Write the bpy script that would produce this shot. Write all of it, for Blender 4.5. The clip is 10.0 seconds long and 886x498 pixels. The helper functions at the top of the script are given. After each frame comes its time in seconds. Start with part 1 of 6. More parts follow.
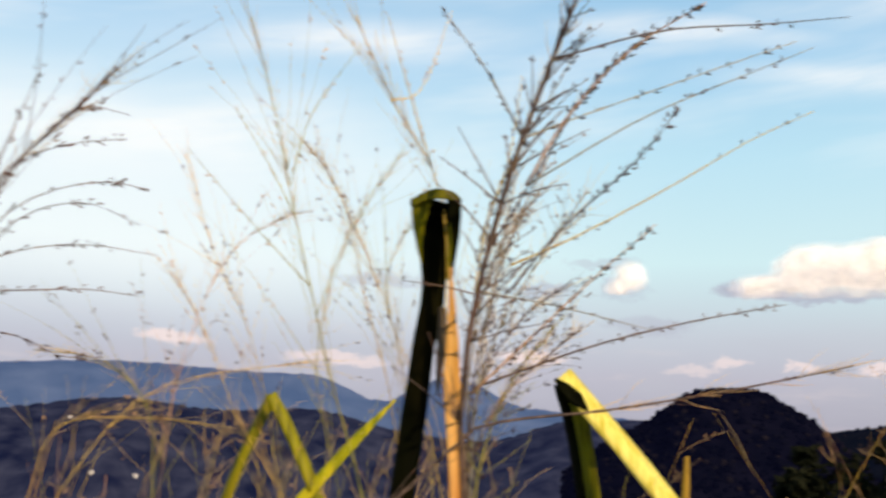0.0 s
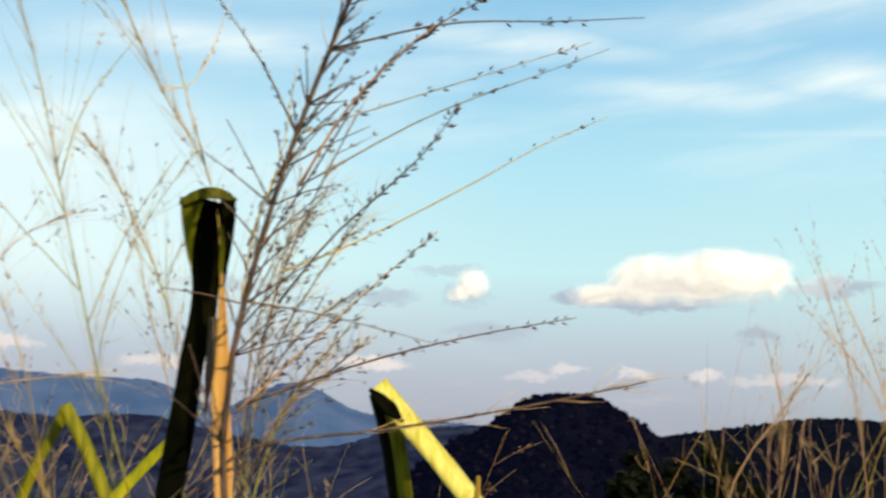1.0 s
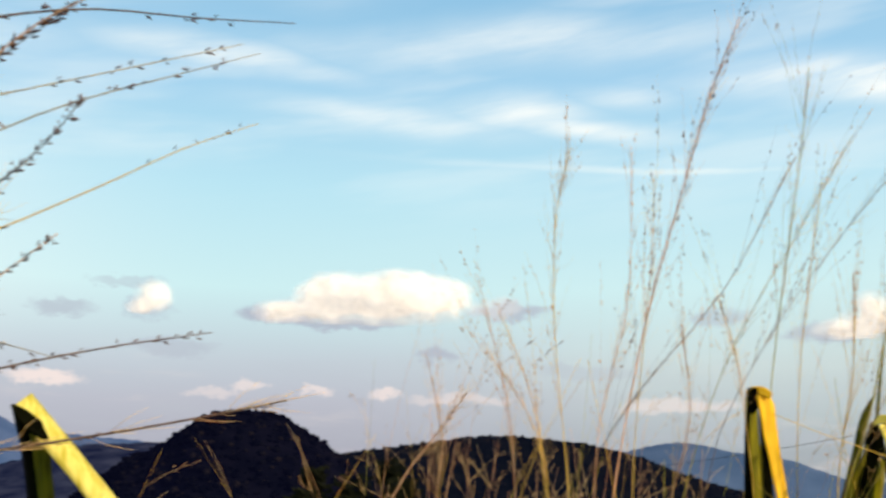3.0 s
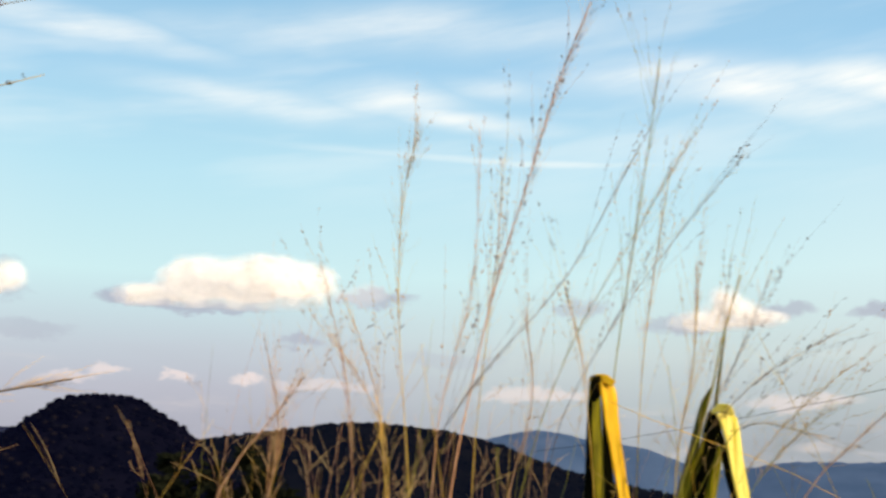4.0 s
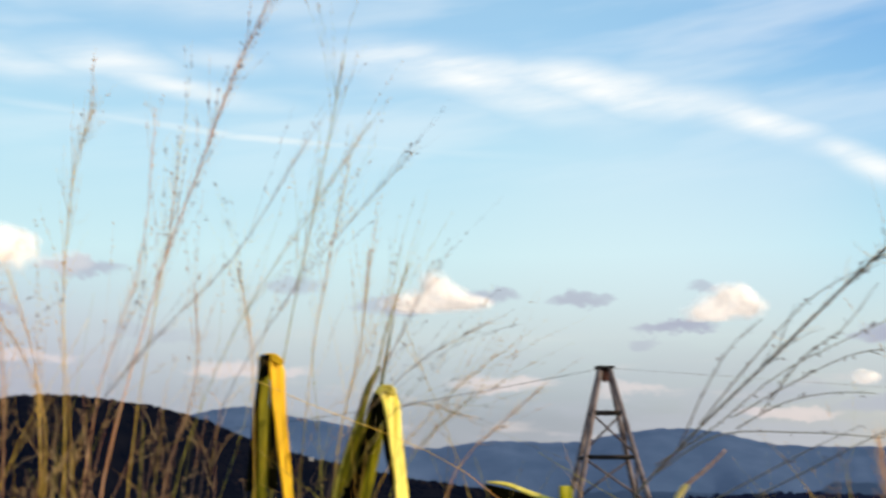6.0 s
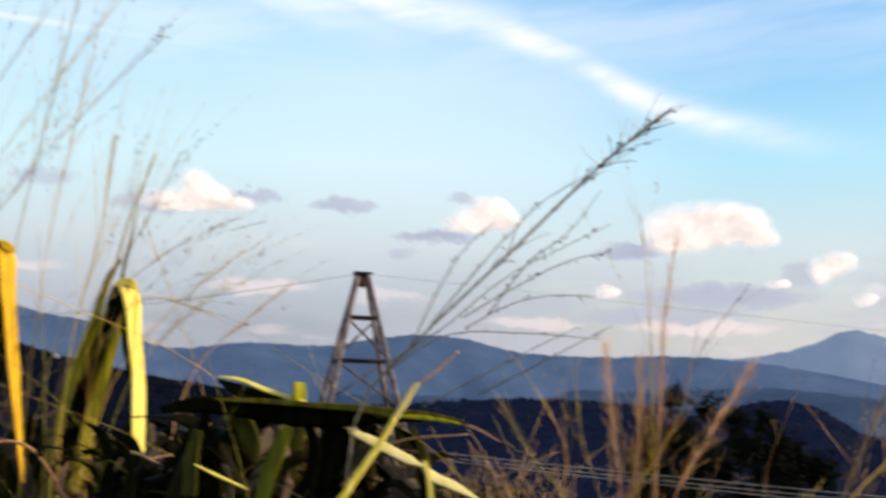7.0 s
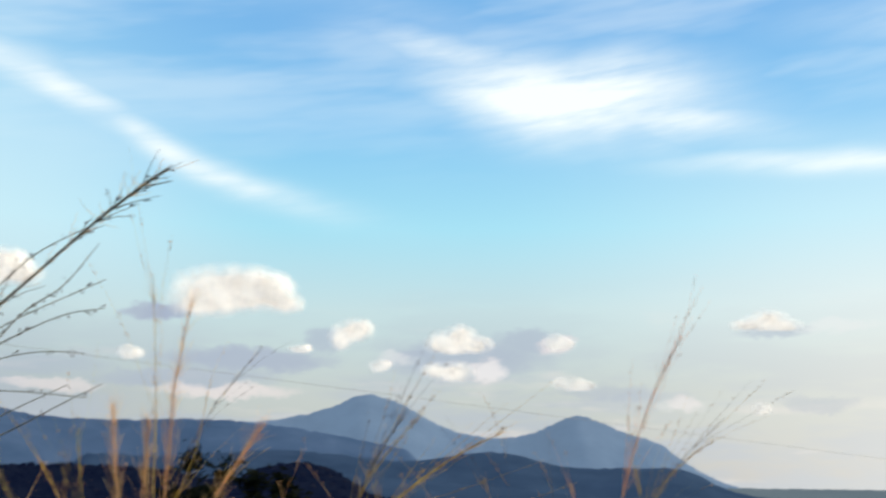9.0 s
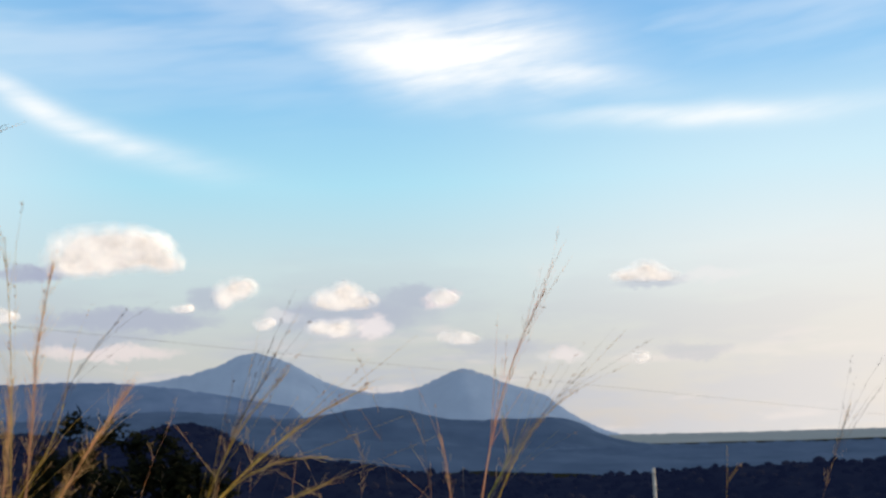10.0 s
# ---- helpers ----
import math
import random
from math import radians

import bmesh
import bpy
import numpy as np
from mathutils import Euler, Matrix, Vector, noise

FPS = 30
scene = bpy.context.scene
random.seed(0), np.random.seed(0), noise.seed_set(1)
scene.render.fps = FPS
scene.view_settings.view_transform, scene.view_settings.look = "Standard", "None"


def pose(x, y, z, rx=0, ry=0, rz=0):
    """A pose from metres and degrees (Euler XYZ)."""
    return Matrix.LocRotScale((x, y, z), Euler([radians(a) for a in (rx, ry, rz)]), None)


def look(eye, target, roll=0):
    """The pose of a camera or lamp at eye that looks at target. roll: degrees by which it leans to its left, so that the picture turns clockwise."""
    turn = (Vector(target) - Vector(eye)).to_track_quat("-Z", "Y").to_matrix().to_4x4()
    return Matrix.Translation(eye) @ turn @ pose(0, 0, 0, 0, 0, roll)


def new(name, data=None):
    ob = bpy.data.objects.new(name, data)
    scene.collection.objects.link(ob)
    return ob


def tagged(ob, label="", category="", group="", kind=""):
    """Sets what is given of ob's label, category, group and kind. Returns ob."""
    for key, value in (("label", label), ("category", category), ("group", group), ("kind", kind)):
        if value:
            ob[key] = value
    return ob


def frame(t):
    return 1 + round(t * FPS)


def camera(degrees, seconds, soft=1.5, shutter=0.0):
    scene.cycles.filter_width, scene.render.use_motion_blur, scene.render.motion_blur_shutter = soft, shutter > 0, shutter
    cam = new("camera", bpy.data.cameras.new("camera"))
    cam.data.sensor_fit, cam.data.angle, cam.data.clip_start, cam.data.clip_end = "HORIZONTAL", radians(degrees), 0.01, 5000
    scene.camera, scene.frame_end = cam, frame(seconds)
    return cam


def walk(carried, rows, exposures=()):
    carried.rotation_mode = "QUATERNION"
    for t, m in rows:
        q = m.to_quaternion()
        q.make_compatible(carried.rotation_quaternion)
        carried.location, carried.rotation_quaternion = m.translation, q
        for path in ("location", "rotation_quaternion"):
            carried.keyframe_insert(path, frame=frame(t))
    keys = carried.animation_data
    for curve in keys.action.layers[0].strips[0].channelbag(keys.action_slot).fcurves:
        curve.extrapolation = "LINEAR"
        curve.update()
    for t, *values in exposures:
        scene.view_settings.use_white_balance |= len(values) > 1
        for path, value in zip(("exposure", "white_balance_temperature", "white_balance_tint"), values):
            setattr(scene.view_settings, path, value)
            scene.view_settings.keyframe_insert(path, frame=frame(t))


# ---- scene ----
from mathutils.bvhtree import BVHTree

cam = camera(41.7, 10.0, soft=2.7, shutter=0.5)
# seconds, place in metres, bearing from +Y turning right, tilt up, lean
PATH = [
    (0, -0.029, -0.025, 1.492, 0.00, 12.51, 2.29), (0.5, -0.001, 0.006, 1.500, 4.51, 12.49, 2.07),
    (1, 0.020, 0.033, 1.508, 7.87, 13.02, 1.53), (1.5, 0.037, 0.073, 1.516, 10.88, 13.69, 1.52),
    (2, 0.038, 0.040, 1.511, 15.69, 13.97, 0.87), (2.5, 0.041, 0.039, 1.514, 19.37, 14.30, 0.87),
    (2.7, 0.046, 0.044, 1.513, 21.14, 14.16, 0.60), (3.8, 0.105, 0.081, 1.516, 28.95, 13.84, 0.12),
    (4, 0.115, 0.083, 1.516, 30.30, 13.47, 0.14), (4.5, 0.129, 0.073, 1.517, 33.81, 13.74, -0.44),
    (5, 0.137, 0.063, 1.516, 37.58, 13.21, -0.73), (5.2, 0.136, 0.056, 1.518, 38.50, 13.37, -0.81),
    (6.3, 0.139, -0.028, 1.508, 47.41, 11.40, 0.20), (6.5, 0.143, -0.027, 1.506, 49.35, 10.40, 0.23),
    (7, 0.168, -0.020, 1.506, 56.42, 7.79, 0.96), (7.5, 0.179, -0.017, 1.505, 62.52, 7.67, 1.72),
    (8, 0.179, -0.025, 1.503, 68.92, 8.71, 1.09), (8.5, 0.176, -0.033, 1.502, 75.08, 9.23, 0.91),
    (9, 0.173, -0.042, 1.504, 79.58, 11.03, 0.06), (9.5, 0.171, -0.057, 1.505, 83.69, 10.04, -1.14),
    (10, 0.170, -0.072, 1.504, 85.35, 8.76, -1.85),
]
EXPOSURE = 0.0
# the film camera's wavering brightness and white balance: seconds, stops, kelvin, tint
GRADE = [(0, 0, 7050, 13), (0.5, -0.03, 6700, 4), (1, 0, 6720, 2), (1.5, 0, 6690, 2), (2, 0.03, 6660, -2), (2.5, 0, 6890, 4), (4, 0, 6990, 9), (4.5, 0, 6850, 4),
         (5, -0.08, 6480, 2), (6.3, 0, 6980, 13), (6.5, 0, 7040, 14), (7, 0.1, 6730, 14), (7.6, 0.1, 6750, 12), (8, 0.05, 6720, 12), (8.5, 0, 6660, 10), (9, -0.03, 6430, 4),
         (9.5, -0.1, 6360, 6), (10, -0.05, 6630, 10)]
walk(cam, [(t, pose(x, y, z, 90 + tilt, 0, -turn) @ pose(0, 0, 0, 0, 0, lean)) for t, x, y, z, turn, tilt, lean in PATH],
     [(t, EXPOSURE + stops, kelvin, tint) for t, stops, kelvin, tint in GRADE])

# ---- sky and sun ----
SUN_TURN, SUN_UP = 146.0, 22.0


def toward(turn, up):
    a, e = radians(turn), radians(up)
    return Vector((math.sin(a) * math.cos(e), math.cos(a) * math.cos(e), math.sin(e)))


EYE = Vector((0.1, 0.02, 1.5))


def far_point(turn, up, away):
    """The place that lies at that bearing and height angle, away metres off over the ground."""
    return EYE + toward(turn, up) * (away / math.cos(radians(up)))


world = bpy.data.worlds.new("sky")
scene.world = world
world.use_nodes = True
WN, WL = world.node_tree.nodes, world.node_tree.links
WN.clear()


def wmath(op, a, b=None, c=None):
    n = WN.new("ShaderNodeMath")
    n.operation = op
    for k, v in enumerate((a, b, c)):
        if v is None:
            continue
        if isinstance(v, (int, float)):
            n.inputs[k].default_value = v
        else:
            WL.new(v, n.inputs[k])
    return n.outputs[0]


def wmix(fac, a, b):
    n = WN.new("ShaderNodeMix")
    n.data_type = "RGBA"
    if isinstance(fac, (int, float)):
        n.inputs[0].default_value = fac
    else:
        WL.new(fac, n.inputs[0])
    for k, v in ((6, a), (7, b)):
        if isinstance(v, tuple):
            n.inputs[k].default_value = (*v, 1)
        else:
            WL.new(v, n.inputs[k])
    return n.outputs[2]


coord = WN.new("ShaderNodeTexCoord").outputs["Generated"]
sep = WN.new("ShaderNodeSeparateXYZ")
WL.new(coord, sep.inputs[0])
sx, sy, sz = sep.outputs
turn_deg = wmath("MULTIPLY", wmath("ARCTAN2", sx, sy), 180 / math.pi)
up_deg = wmath("MULTIPLY", wmath("ARCSINE", sz), 180 / math.pi)
sky = WN.new("ShaderNodeTexSky")
sky.sky_type = "NISHITA"
sky.sun_disc = False
sky.sun_elevation, sky.sun_rotation = radians(SUN_UP), radians(SUN_TURN)
sky.altitude, sky.air_density, sky.dust_density, sky.ozone_density = 400, 1.0, 1.2, 2.0


def wnoise(scale_turn, scale_up, detail=5, rough=0.55, slant=0.0, shift=0.0):
    """Cloud grain over bearing and height, stretched along the wind."""
    u = wmath("MULTIPLY_ADD", up_deg, slant, turn_deg)
    v = wmath("MULTIPLY_ADD", turn_deg, -slant * 0.25, up_deg)
    comb = WN.new("ShaderNodeCombineXYZ")
    WL.new(wmath("MULTIPLY", u, scale_turn), comb.inputs[0])
    WL.new(wmath("MULTIPLY", v, scale_up), comb.inputs[1])
    comb.inputs[2].default_value = shift
    n = WN.new("ShaderNodeTexNoise")
    n.inputs["Detail"].default_value, n.inputs["Roughness"].default_value, n.inputs["Scale"].default_value = detail, rough, 1.0
    WL.new(comb.outputs[0], n.inputs["Vector"])
    return n.outputs["Fac"]


def wramp(x, lo, hi):
    n = WN.new("ShaderNodeMapRange")
    n.interpolation_type = "SMOOTHSTEP"
    n.inputs["From Min"].default_value, n.inputs["From Max"].default_value = lo, hi
    WL.new(x, n.inputs["Value"])
    return n.outputs["Result"]


def streak(turn, up, length, breadth, slope, bend, strength, wob, grain):
    """One feathered band of high cloud: a stretched soft patch that fades at its ends, roughened by the grain."""
    du = wmath("SUBTRACT", turn_deg, turn)
    line = wmath("MULTIPLY_ADD", du, slope, up)
    line = wmath("MULTIPLY_ADD", wmath("MULTIPLY", du, du), bend, line)
    dv = wmath("SUBTRACT", up_deg, line)
    dv = wmath("ADD", dv, wmath("MULTIPLY_ADD", wob, breadth * 2.4, -breadth * 1.2))
    q = wmath("ADD", wmath("POWER", wmath("ABSOLUTE", wmath("DIVIDE", du, length)), 2.0),
              wmath("POWER", wmath("ABSOLUTE", wmath("DIVIDE", dv, breadth)), 2.0))
    return wmath("MULTIPLY", wmath("EXPONENT", wmath("MULTIPLY", q, -1.0)), wmath("MULTIPLY_ADD", grain, strength * 0.85, strength * 0.38))


fine = wramp(wnoise(0.13, 0.9, 6, 0.60, 0.6, 3.1), 0.18, 0.78)
wide = wnoise(0.055, 0.35, 4, 0.55, 0.5, 8.4)
wob = wnoise(0.10, 0.10, 3, 0.5, 0.0, 1.7)
STREAKS = [  # bearing, height, half length, half breadth, slope, bend, strength
    (44, 21.3, 6.5, 0.85, -0.09, -0.004, 0.85), (53, 20.0, 6.5, 1.05, -0.16, -0.009, 0.95), (60.5, 17.9, 4.2, 0.75, -0.33, -0.008, 0.8), (67, 15.1, 6.0, 0.68, -0.41, 0.012, 0.8),
    (85.8, 18.4, 6.4, 2.0, -0.10, 0.0, 1.3), (91, 16.9, 4.5, 0.9, -0.15, 0.0, 0.8), (80, 20.6, 5.0, 1.0, -0.15, 0.0, 0.6), (98.5, 14.55, 7.0, 0.5, -0.04, 0.0, 0.8), (78, 22.3, 8.0, 1.0, -0.10, 0.0, 0.15),
    (21, 20.4, 6.0, 0.7, -0.07, 0.0, 0.65), (27.5, 20.7, 3.2, 0.8, -0.05, 0.0, 0.75), (31, 19.8, 5.0, 0.5, -0.12, 0.0, 0.65), (34, 17.7, 9.0, 0.22, -0.06, 0.0, 0.6),
    (12, 23.1, 6.0, 0.7, -0.09, 0.0, 0.7), (46, 20.4, 7.0, 1.1, -0.22, 0.0, 0.85), (28, 24.0, 12.0, 1.0, 0.02, 0.0, 0.5), (33, 21.3, 2.5, 0.5, -0.05, 0.0, 0.45),
    (-5, 22.5, 8.0, 1.0, 0.10, 0.0, 0.6), (-14, 17.5, 9.0, 1.8, 0.05, 0.0, 0.55), (108, 20.0, 8.0, 1.6, -0.1, 0.0, 0.6),
    (112, 25.0, 12.0, 2.0, 0.05, 0.0, 0.5), (60, 27.0, 14.0, 2.0, -0.1, 0.0, 0.5), (10, 28.0, 14.0, 2.0, 0.1, 0.0, 0.5),
]
cirrus = None
for row in STREAKS:
    s = streak(*row, wob, fine)
    cirrus = s if cirrus is None else wmath("MAXIMUM", cirrus, s)
veil = wmath("MULTIPLY", wramp(wide, 0.42, 0.72), wmath("MULTIPLY", wramp(up_deg, 13.0, 20.0), 0.32))
cirrus = wmath("MINIMUM", wmath("MAXIMUM", cirrus, veil), 1.0)


def tones(stops):
    """Sky colour by height angle, from the horizon to 30 degrees."""
    n = WN.new("ShaderNodeValToRGB")
    WL.new(wmath("DIVIDE", up_deg, 30.0), n.inputs[0])
    while len(n.color_ramp.elements) < len(stops):
        n.color_ramp.elements.new(0.5)
    for e, (up, col) in zip(n.color_ramp.elements, stops):
        e.position, e.color = up / 30.0, (*col, 1)
    return n.outputs[0]


cool = tones(((0, (0.36, 0.37, 0.47)), (4, (0.36, 0.40, 0.47)), (8, (0.60, 0.71, 0.74)), (12, (0.62, 0.87, 0.94)), (17, (0.49, 0.79, 0.97)), (22, (0.36, 0.65, 0.93)), (29, (0.22, 0.50, 0.80))))
west = tones(((0, (0.36, 0.35, 0.47)), (4, (0.37, 0.365, 0.48)), (6.5, (0.47, 0.475, 0.585)), (8.5, (0.53, 0.60, 0.70)), (12, (0.60, 0.86, 0.93)), (17, (0.48, 0.79, 0.96)), (22, (0.35, 0.65, 0.92)), (29, (0.22, 0.50, 0.80))))
warm = tones(((0, (0.54, 0.52, 0.53)), (4, (0.58, 0.60, 0.59)), (8, (0.60, 0.74, 0.77)), (12, (0.41, 0.76, 0.92)), (17, (0.25, 0.57, 0.90)), (22, (0.19, 0.46, 0.84)), (29, (0.20, 0.45, 0.80))))
bright = WN.new("ShaderNodeBackground")
blue = WN.new("ShaderNodeHueSaturation")
blue.inputs["Saturation"].default_value, blue.inputs["Value"].default_value = 1.0, 0.10
WL.new(sky.outputs[0], blue.inputs["Color"])
low = wmath("SUBTRACT", 1.0, wramp(up_deg, -1.0, 11.0))
hazy = wmath("MULTIPLY", wmath("SUBTRACT", 1.0, wramp(up_deg, 26.0, 45.0)), 0.86)
base = wmix(hazy, blue.outputs[0], wmix(wramp(turn_deg, 48.0, 74.0), wmix(wramp(turn_deg, 16.0, 40.0), west, cool), warm))
bank = wmath("MULTIPLY", wramp(wnoise(0.11, 0.5, 5, 0.55, 0.0, 5.5), 0.44, 0.60), wmath("MULTIPLY", low, 0.75))
base = wmix(bank, base, (0.46, 0.50, 0.59))
glow = wmath("MULTIPLY", wramp(wnoise(0.16, 0.8, 5, 0.55, 0.0, 9.2), 0.56, 0.72), wmath("MULTIPLY", low, 0.5))
base = wmix(glow, base, (0.86, 0.76, 0.74))
east = wmath("MULTIPLY", wramp(turn_deg, 82.0, 112.0), wmath("MULTIPLY", wmath("SUBTRACT", 1.0, wramp(up_deg, 4.0, 13.0)), 0.75))
base = wmix(east, base, (0.88, 0.83, 0.78))
pale_east = wmath("MULTIPLY", wramp(turn_deg, 80.0, 104.0), wmath("MULTIPLY", wmath("SUBTRACT", wramp(up_deg, 4.0, 9.0), wramp(up_deg, 12.0, 19.0)), 0.35))
base = wmix(pale_east, base, (0.92, 0.95, 0.97))
pale = wmath("MULTIPLY", wmath("SUBTRACT", 1.0, wramp(turn_deg, -16.0, 14.0)), wmath("MULTIPLY", wmath("SUBTRACT", wramp(up_deg, 7.0, 12.0), wmath("MULTIPLY", wramp(up_deg, 15.0, 22.0), 0.75)), 0.6))
base = wmix(pale, base, (0.90, 0.95, 1.0))
middle = wmath("MULTIPLY", wmath("SUBTRACT", wramp(turn_deg, 42.0, 58.0), wramp(turn_deg, 60.0, 72.0)), wmath("MULTIPLY", wmath("SUBTRACT", wramp(up_deg, 6.0, 12.0), wramp(up_deg, 15.0, 20.0)), 0.28))
base = wmix(middle, base, (0.76, 0.86, 0.95))
base = wmix(wmath("MULTIPLY", cirrus, 0.95), base, (0.97, 0.99, 1.0))
warp_a, warp_b = wnoise(0.5, 0.8, 6, 0.7, 0.0, 2.2), wnoise(0.6, 1.0, 6, 0.7, 0.0, 7.3)
warped_turn = wmath("ADD", turn_deg, wmath("MULTIPLY_ADD", warp_a, 3.0, -1.5))
warped_up = wmath("ADD", up_deg, wmath("MULTIPLY_ADD", warp_b, 1.6, -0.8))


def patch(turn, up, half_wide, half_high, strength, soft=0.9):
    """A soft-edged scrap of low cloud."""
    a = wmath("DIVIDE", wmath("SUBTRACT", warped_turn, turn), half_wide)
    b = wmath("DIVIDE", wmath("SUBTRACT", warped_up, up), half_high)
    q = wmath("ADD", wmath("MULTIPLY", a, a), wmath("MULTIPLY", b, b))
    return wmath("MULTIPLY", wmath("SUBTRACT", 1.0, wramp(q, 1.0 - soft, 1.15)), strength)


def most(rows):
    best = None
    for row in rows:
        p = patch(*row)
        best = p if best is None else wmath("MAXIMUM", best, p)
    return best


GREY_SCRAPS = [  # bearing, height, half width, half height, strength
    (26.9, 10.95, 2.5, 0.42, 0.75), (23.2, 8.85, 1.3, 0.38, 0.75), (5.2, 10.65, 1.8, 0.45, 0.6), (8.0, 12.0, 2.2, 0.25, 0.4), (10.5, 9.0, 2.6, 0.5, 0.45),
    (47.0, 10.1, 2.0, 0.45, 0.7), (36.9, 10.45, 1.7, 0.45, 0.5), (51.5, 9.75, 1.9, 0.42, 0.8), (55.6, 8.3, 2.0, 0.36, 0.8), (57.4, 10.35, 0.9, 0.4, 0.6),
    (65.2, 7.7, 1.6, 0.5, 0.85), (73.7, 6.5, 1.2, 0.8, 0.6), (83.8, 6.45, 2.2, 0.7, 0.6), (78.4, 5.9, 1.3, 0.4, 0.7), (95.5, 6.75, 2.1, 0.4, 0.5),
    (-3.0, 10.8, 3.0, 0.45, 0.45), (41.5, 9.7, 1.6, 0.35, 0.6), (70.0, 5.5, 5.0, 0.7, 0.8), (80.8, 5.7, 4.6, 1.2, 0.65), (67.0, 4.6, 5.0, 0.6, 0.6), (54.5, 7.6, 0.9, 0.3, 0.5), (15.2, 10.55, 2.2, 0.35, 0.7),
    (87.5, 4.0, 3.0, 0.5, 0.35), (97.5, 3.3, 2.0, 0.5, 0.3), (61.0, 5.2, 3.0, 0.6, 0.35), (30.5, 8.0, 3.0, 0.4, 0.3),
]
PINK_SCRAPS = [
    (4.4, 7.3, 2.2, 0.4, 0.8), (69.0, 4.0, 4.0, 0.4, 0.6), (47.5, 5.7, 3.0, 0.45, 0.5), (-13.0, 7.4, 2.0, 0.4, 0.7), (-5.0, 6.9, 3.0, 0.4, 0.6), (24.5, 6.7, 3.0, 0.3, 0.4),
    (12.5, 6.9, 1.6, 0.25, 0.4), (14.2, 7.2, 0.9, 0.3, 0.55), (17.3, 7.0, 1.1, 0.25, 0.6), (20.8, 6.95, 0.8, 0.32, 0.65), (23.5, 6.6, 0.8, 0.2, 0.45), (81.9, 5.1, 0.9, 0.7, 0.5), (91.1, 3.4, 0.8, 0.6, 0.4), (85.1, 6.3, 1.1, 0.55, 0.6), (61.0, 4.2, 2.4, 0.35, 0.5), (35.0, 6.3, 3.5, 0.4, 0.5), (53.5, 5.4, 2.0, 0.4, 0.4),
]
LIT_SCRAPS = [
    (82.0, 5.1, 0.9, 0.6, 0.6), (98.5, 6.9, 2.2, 0.45, 0.35), (91.0, 3.3, 1.2, 0.5, 0.35), (26.0, 11.1, 1.6, 0.5, 0.35), (77.3, 5.7, 1.2, 0.4, 0.4),
]
base = wmix(most(GREY_SCRAPS), base, (0.40, 0.44, 0.56))
base = wmix(most(PINK_SCRAPS), base, (0.88, 0.76, 0.76))
base = wmix(most(LIT_SCRAPS), base, (0.86, 0.82, 0.83))
SHADED_SCRAPS = [(15.6, 10.7, 2.4, 0.62, 0.85), (18.6, 10.35, 3.4, 0.3, 0.75), (9.0, 10.7, 1.4, 0.7, 0.45), (42.5, 9.4, 1.8, 0.3, 0.6), (56.4, 8.35, 1.8, 0.3, 0.7), (66.2, 7.75, 1.5, 0.4, 0.8)]
base = wmix(most(SHADED_SCRAPS), base, (0.38, 0.42, 0.55))
WL.new(base, bright.inputs["Color"])
bright.inputs["Strength"].default_value = 1.10
wout = WN.new("ShaderNodeOutputWorld")
WL.new(bright.outputs[0], wout.inputs[0])

sun_data = bpy.data.lights.new("sun", "SUN")
sun_data.energy, sun_data.angle, sun_data.color = 4.8, radians(0.6), (1.0, 0.79, 0.53)
sun = new("sun", sun_data)
sun.matrix_world = look(toward(SUN_TURN, SUN_UP) * 50, (0, 0, 0))


# ---- materials ----
def shader(name):
    m = bpy.data.materials.new(name)
    m.use_nodes = True
    nt = m.node_tree
    nt.nodes.clear()
    return m, nt.nodes, nt.links


def grain_of(N, L, scale, detail=4, stretch=(1, 1, 1), space="Object"):
    c = N.new("ShaderNodeTexCoord")
    mp = N.new("ShaderNodeMapping")
    mp.inputs["Scale"].default_value = stretch
    L.new(c.outputs[space], mp.inputs[0])
    n = N.new("ShaderNodeTexNoise")
    n.inputs["Scale"].default_value, n.inputs["Detail"].default_value = scale, detail
    L.new(mp.outputs[0], n.inputs["Vector"])
    return n.outputs["Fac"]


def two_tone(N, L, fac, stops):
    r = N.new("ShaderNodeValToRGB")
    L.new(fac, r.inputs[0])
    while len(r.color_ramp.elements) < len(stops):
        r.color_ramp.elements.new(0.5)
    for e, (at, col) in zip(r.color_ramp.elements, stops):
        e.position, e.color = at, (*col, 1)
    return r.outputs[0]


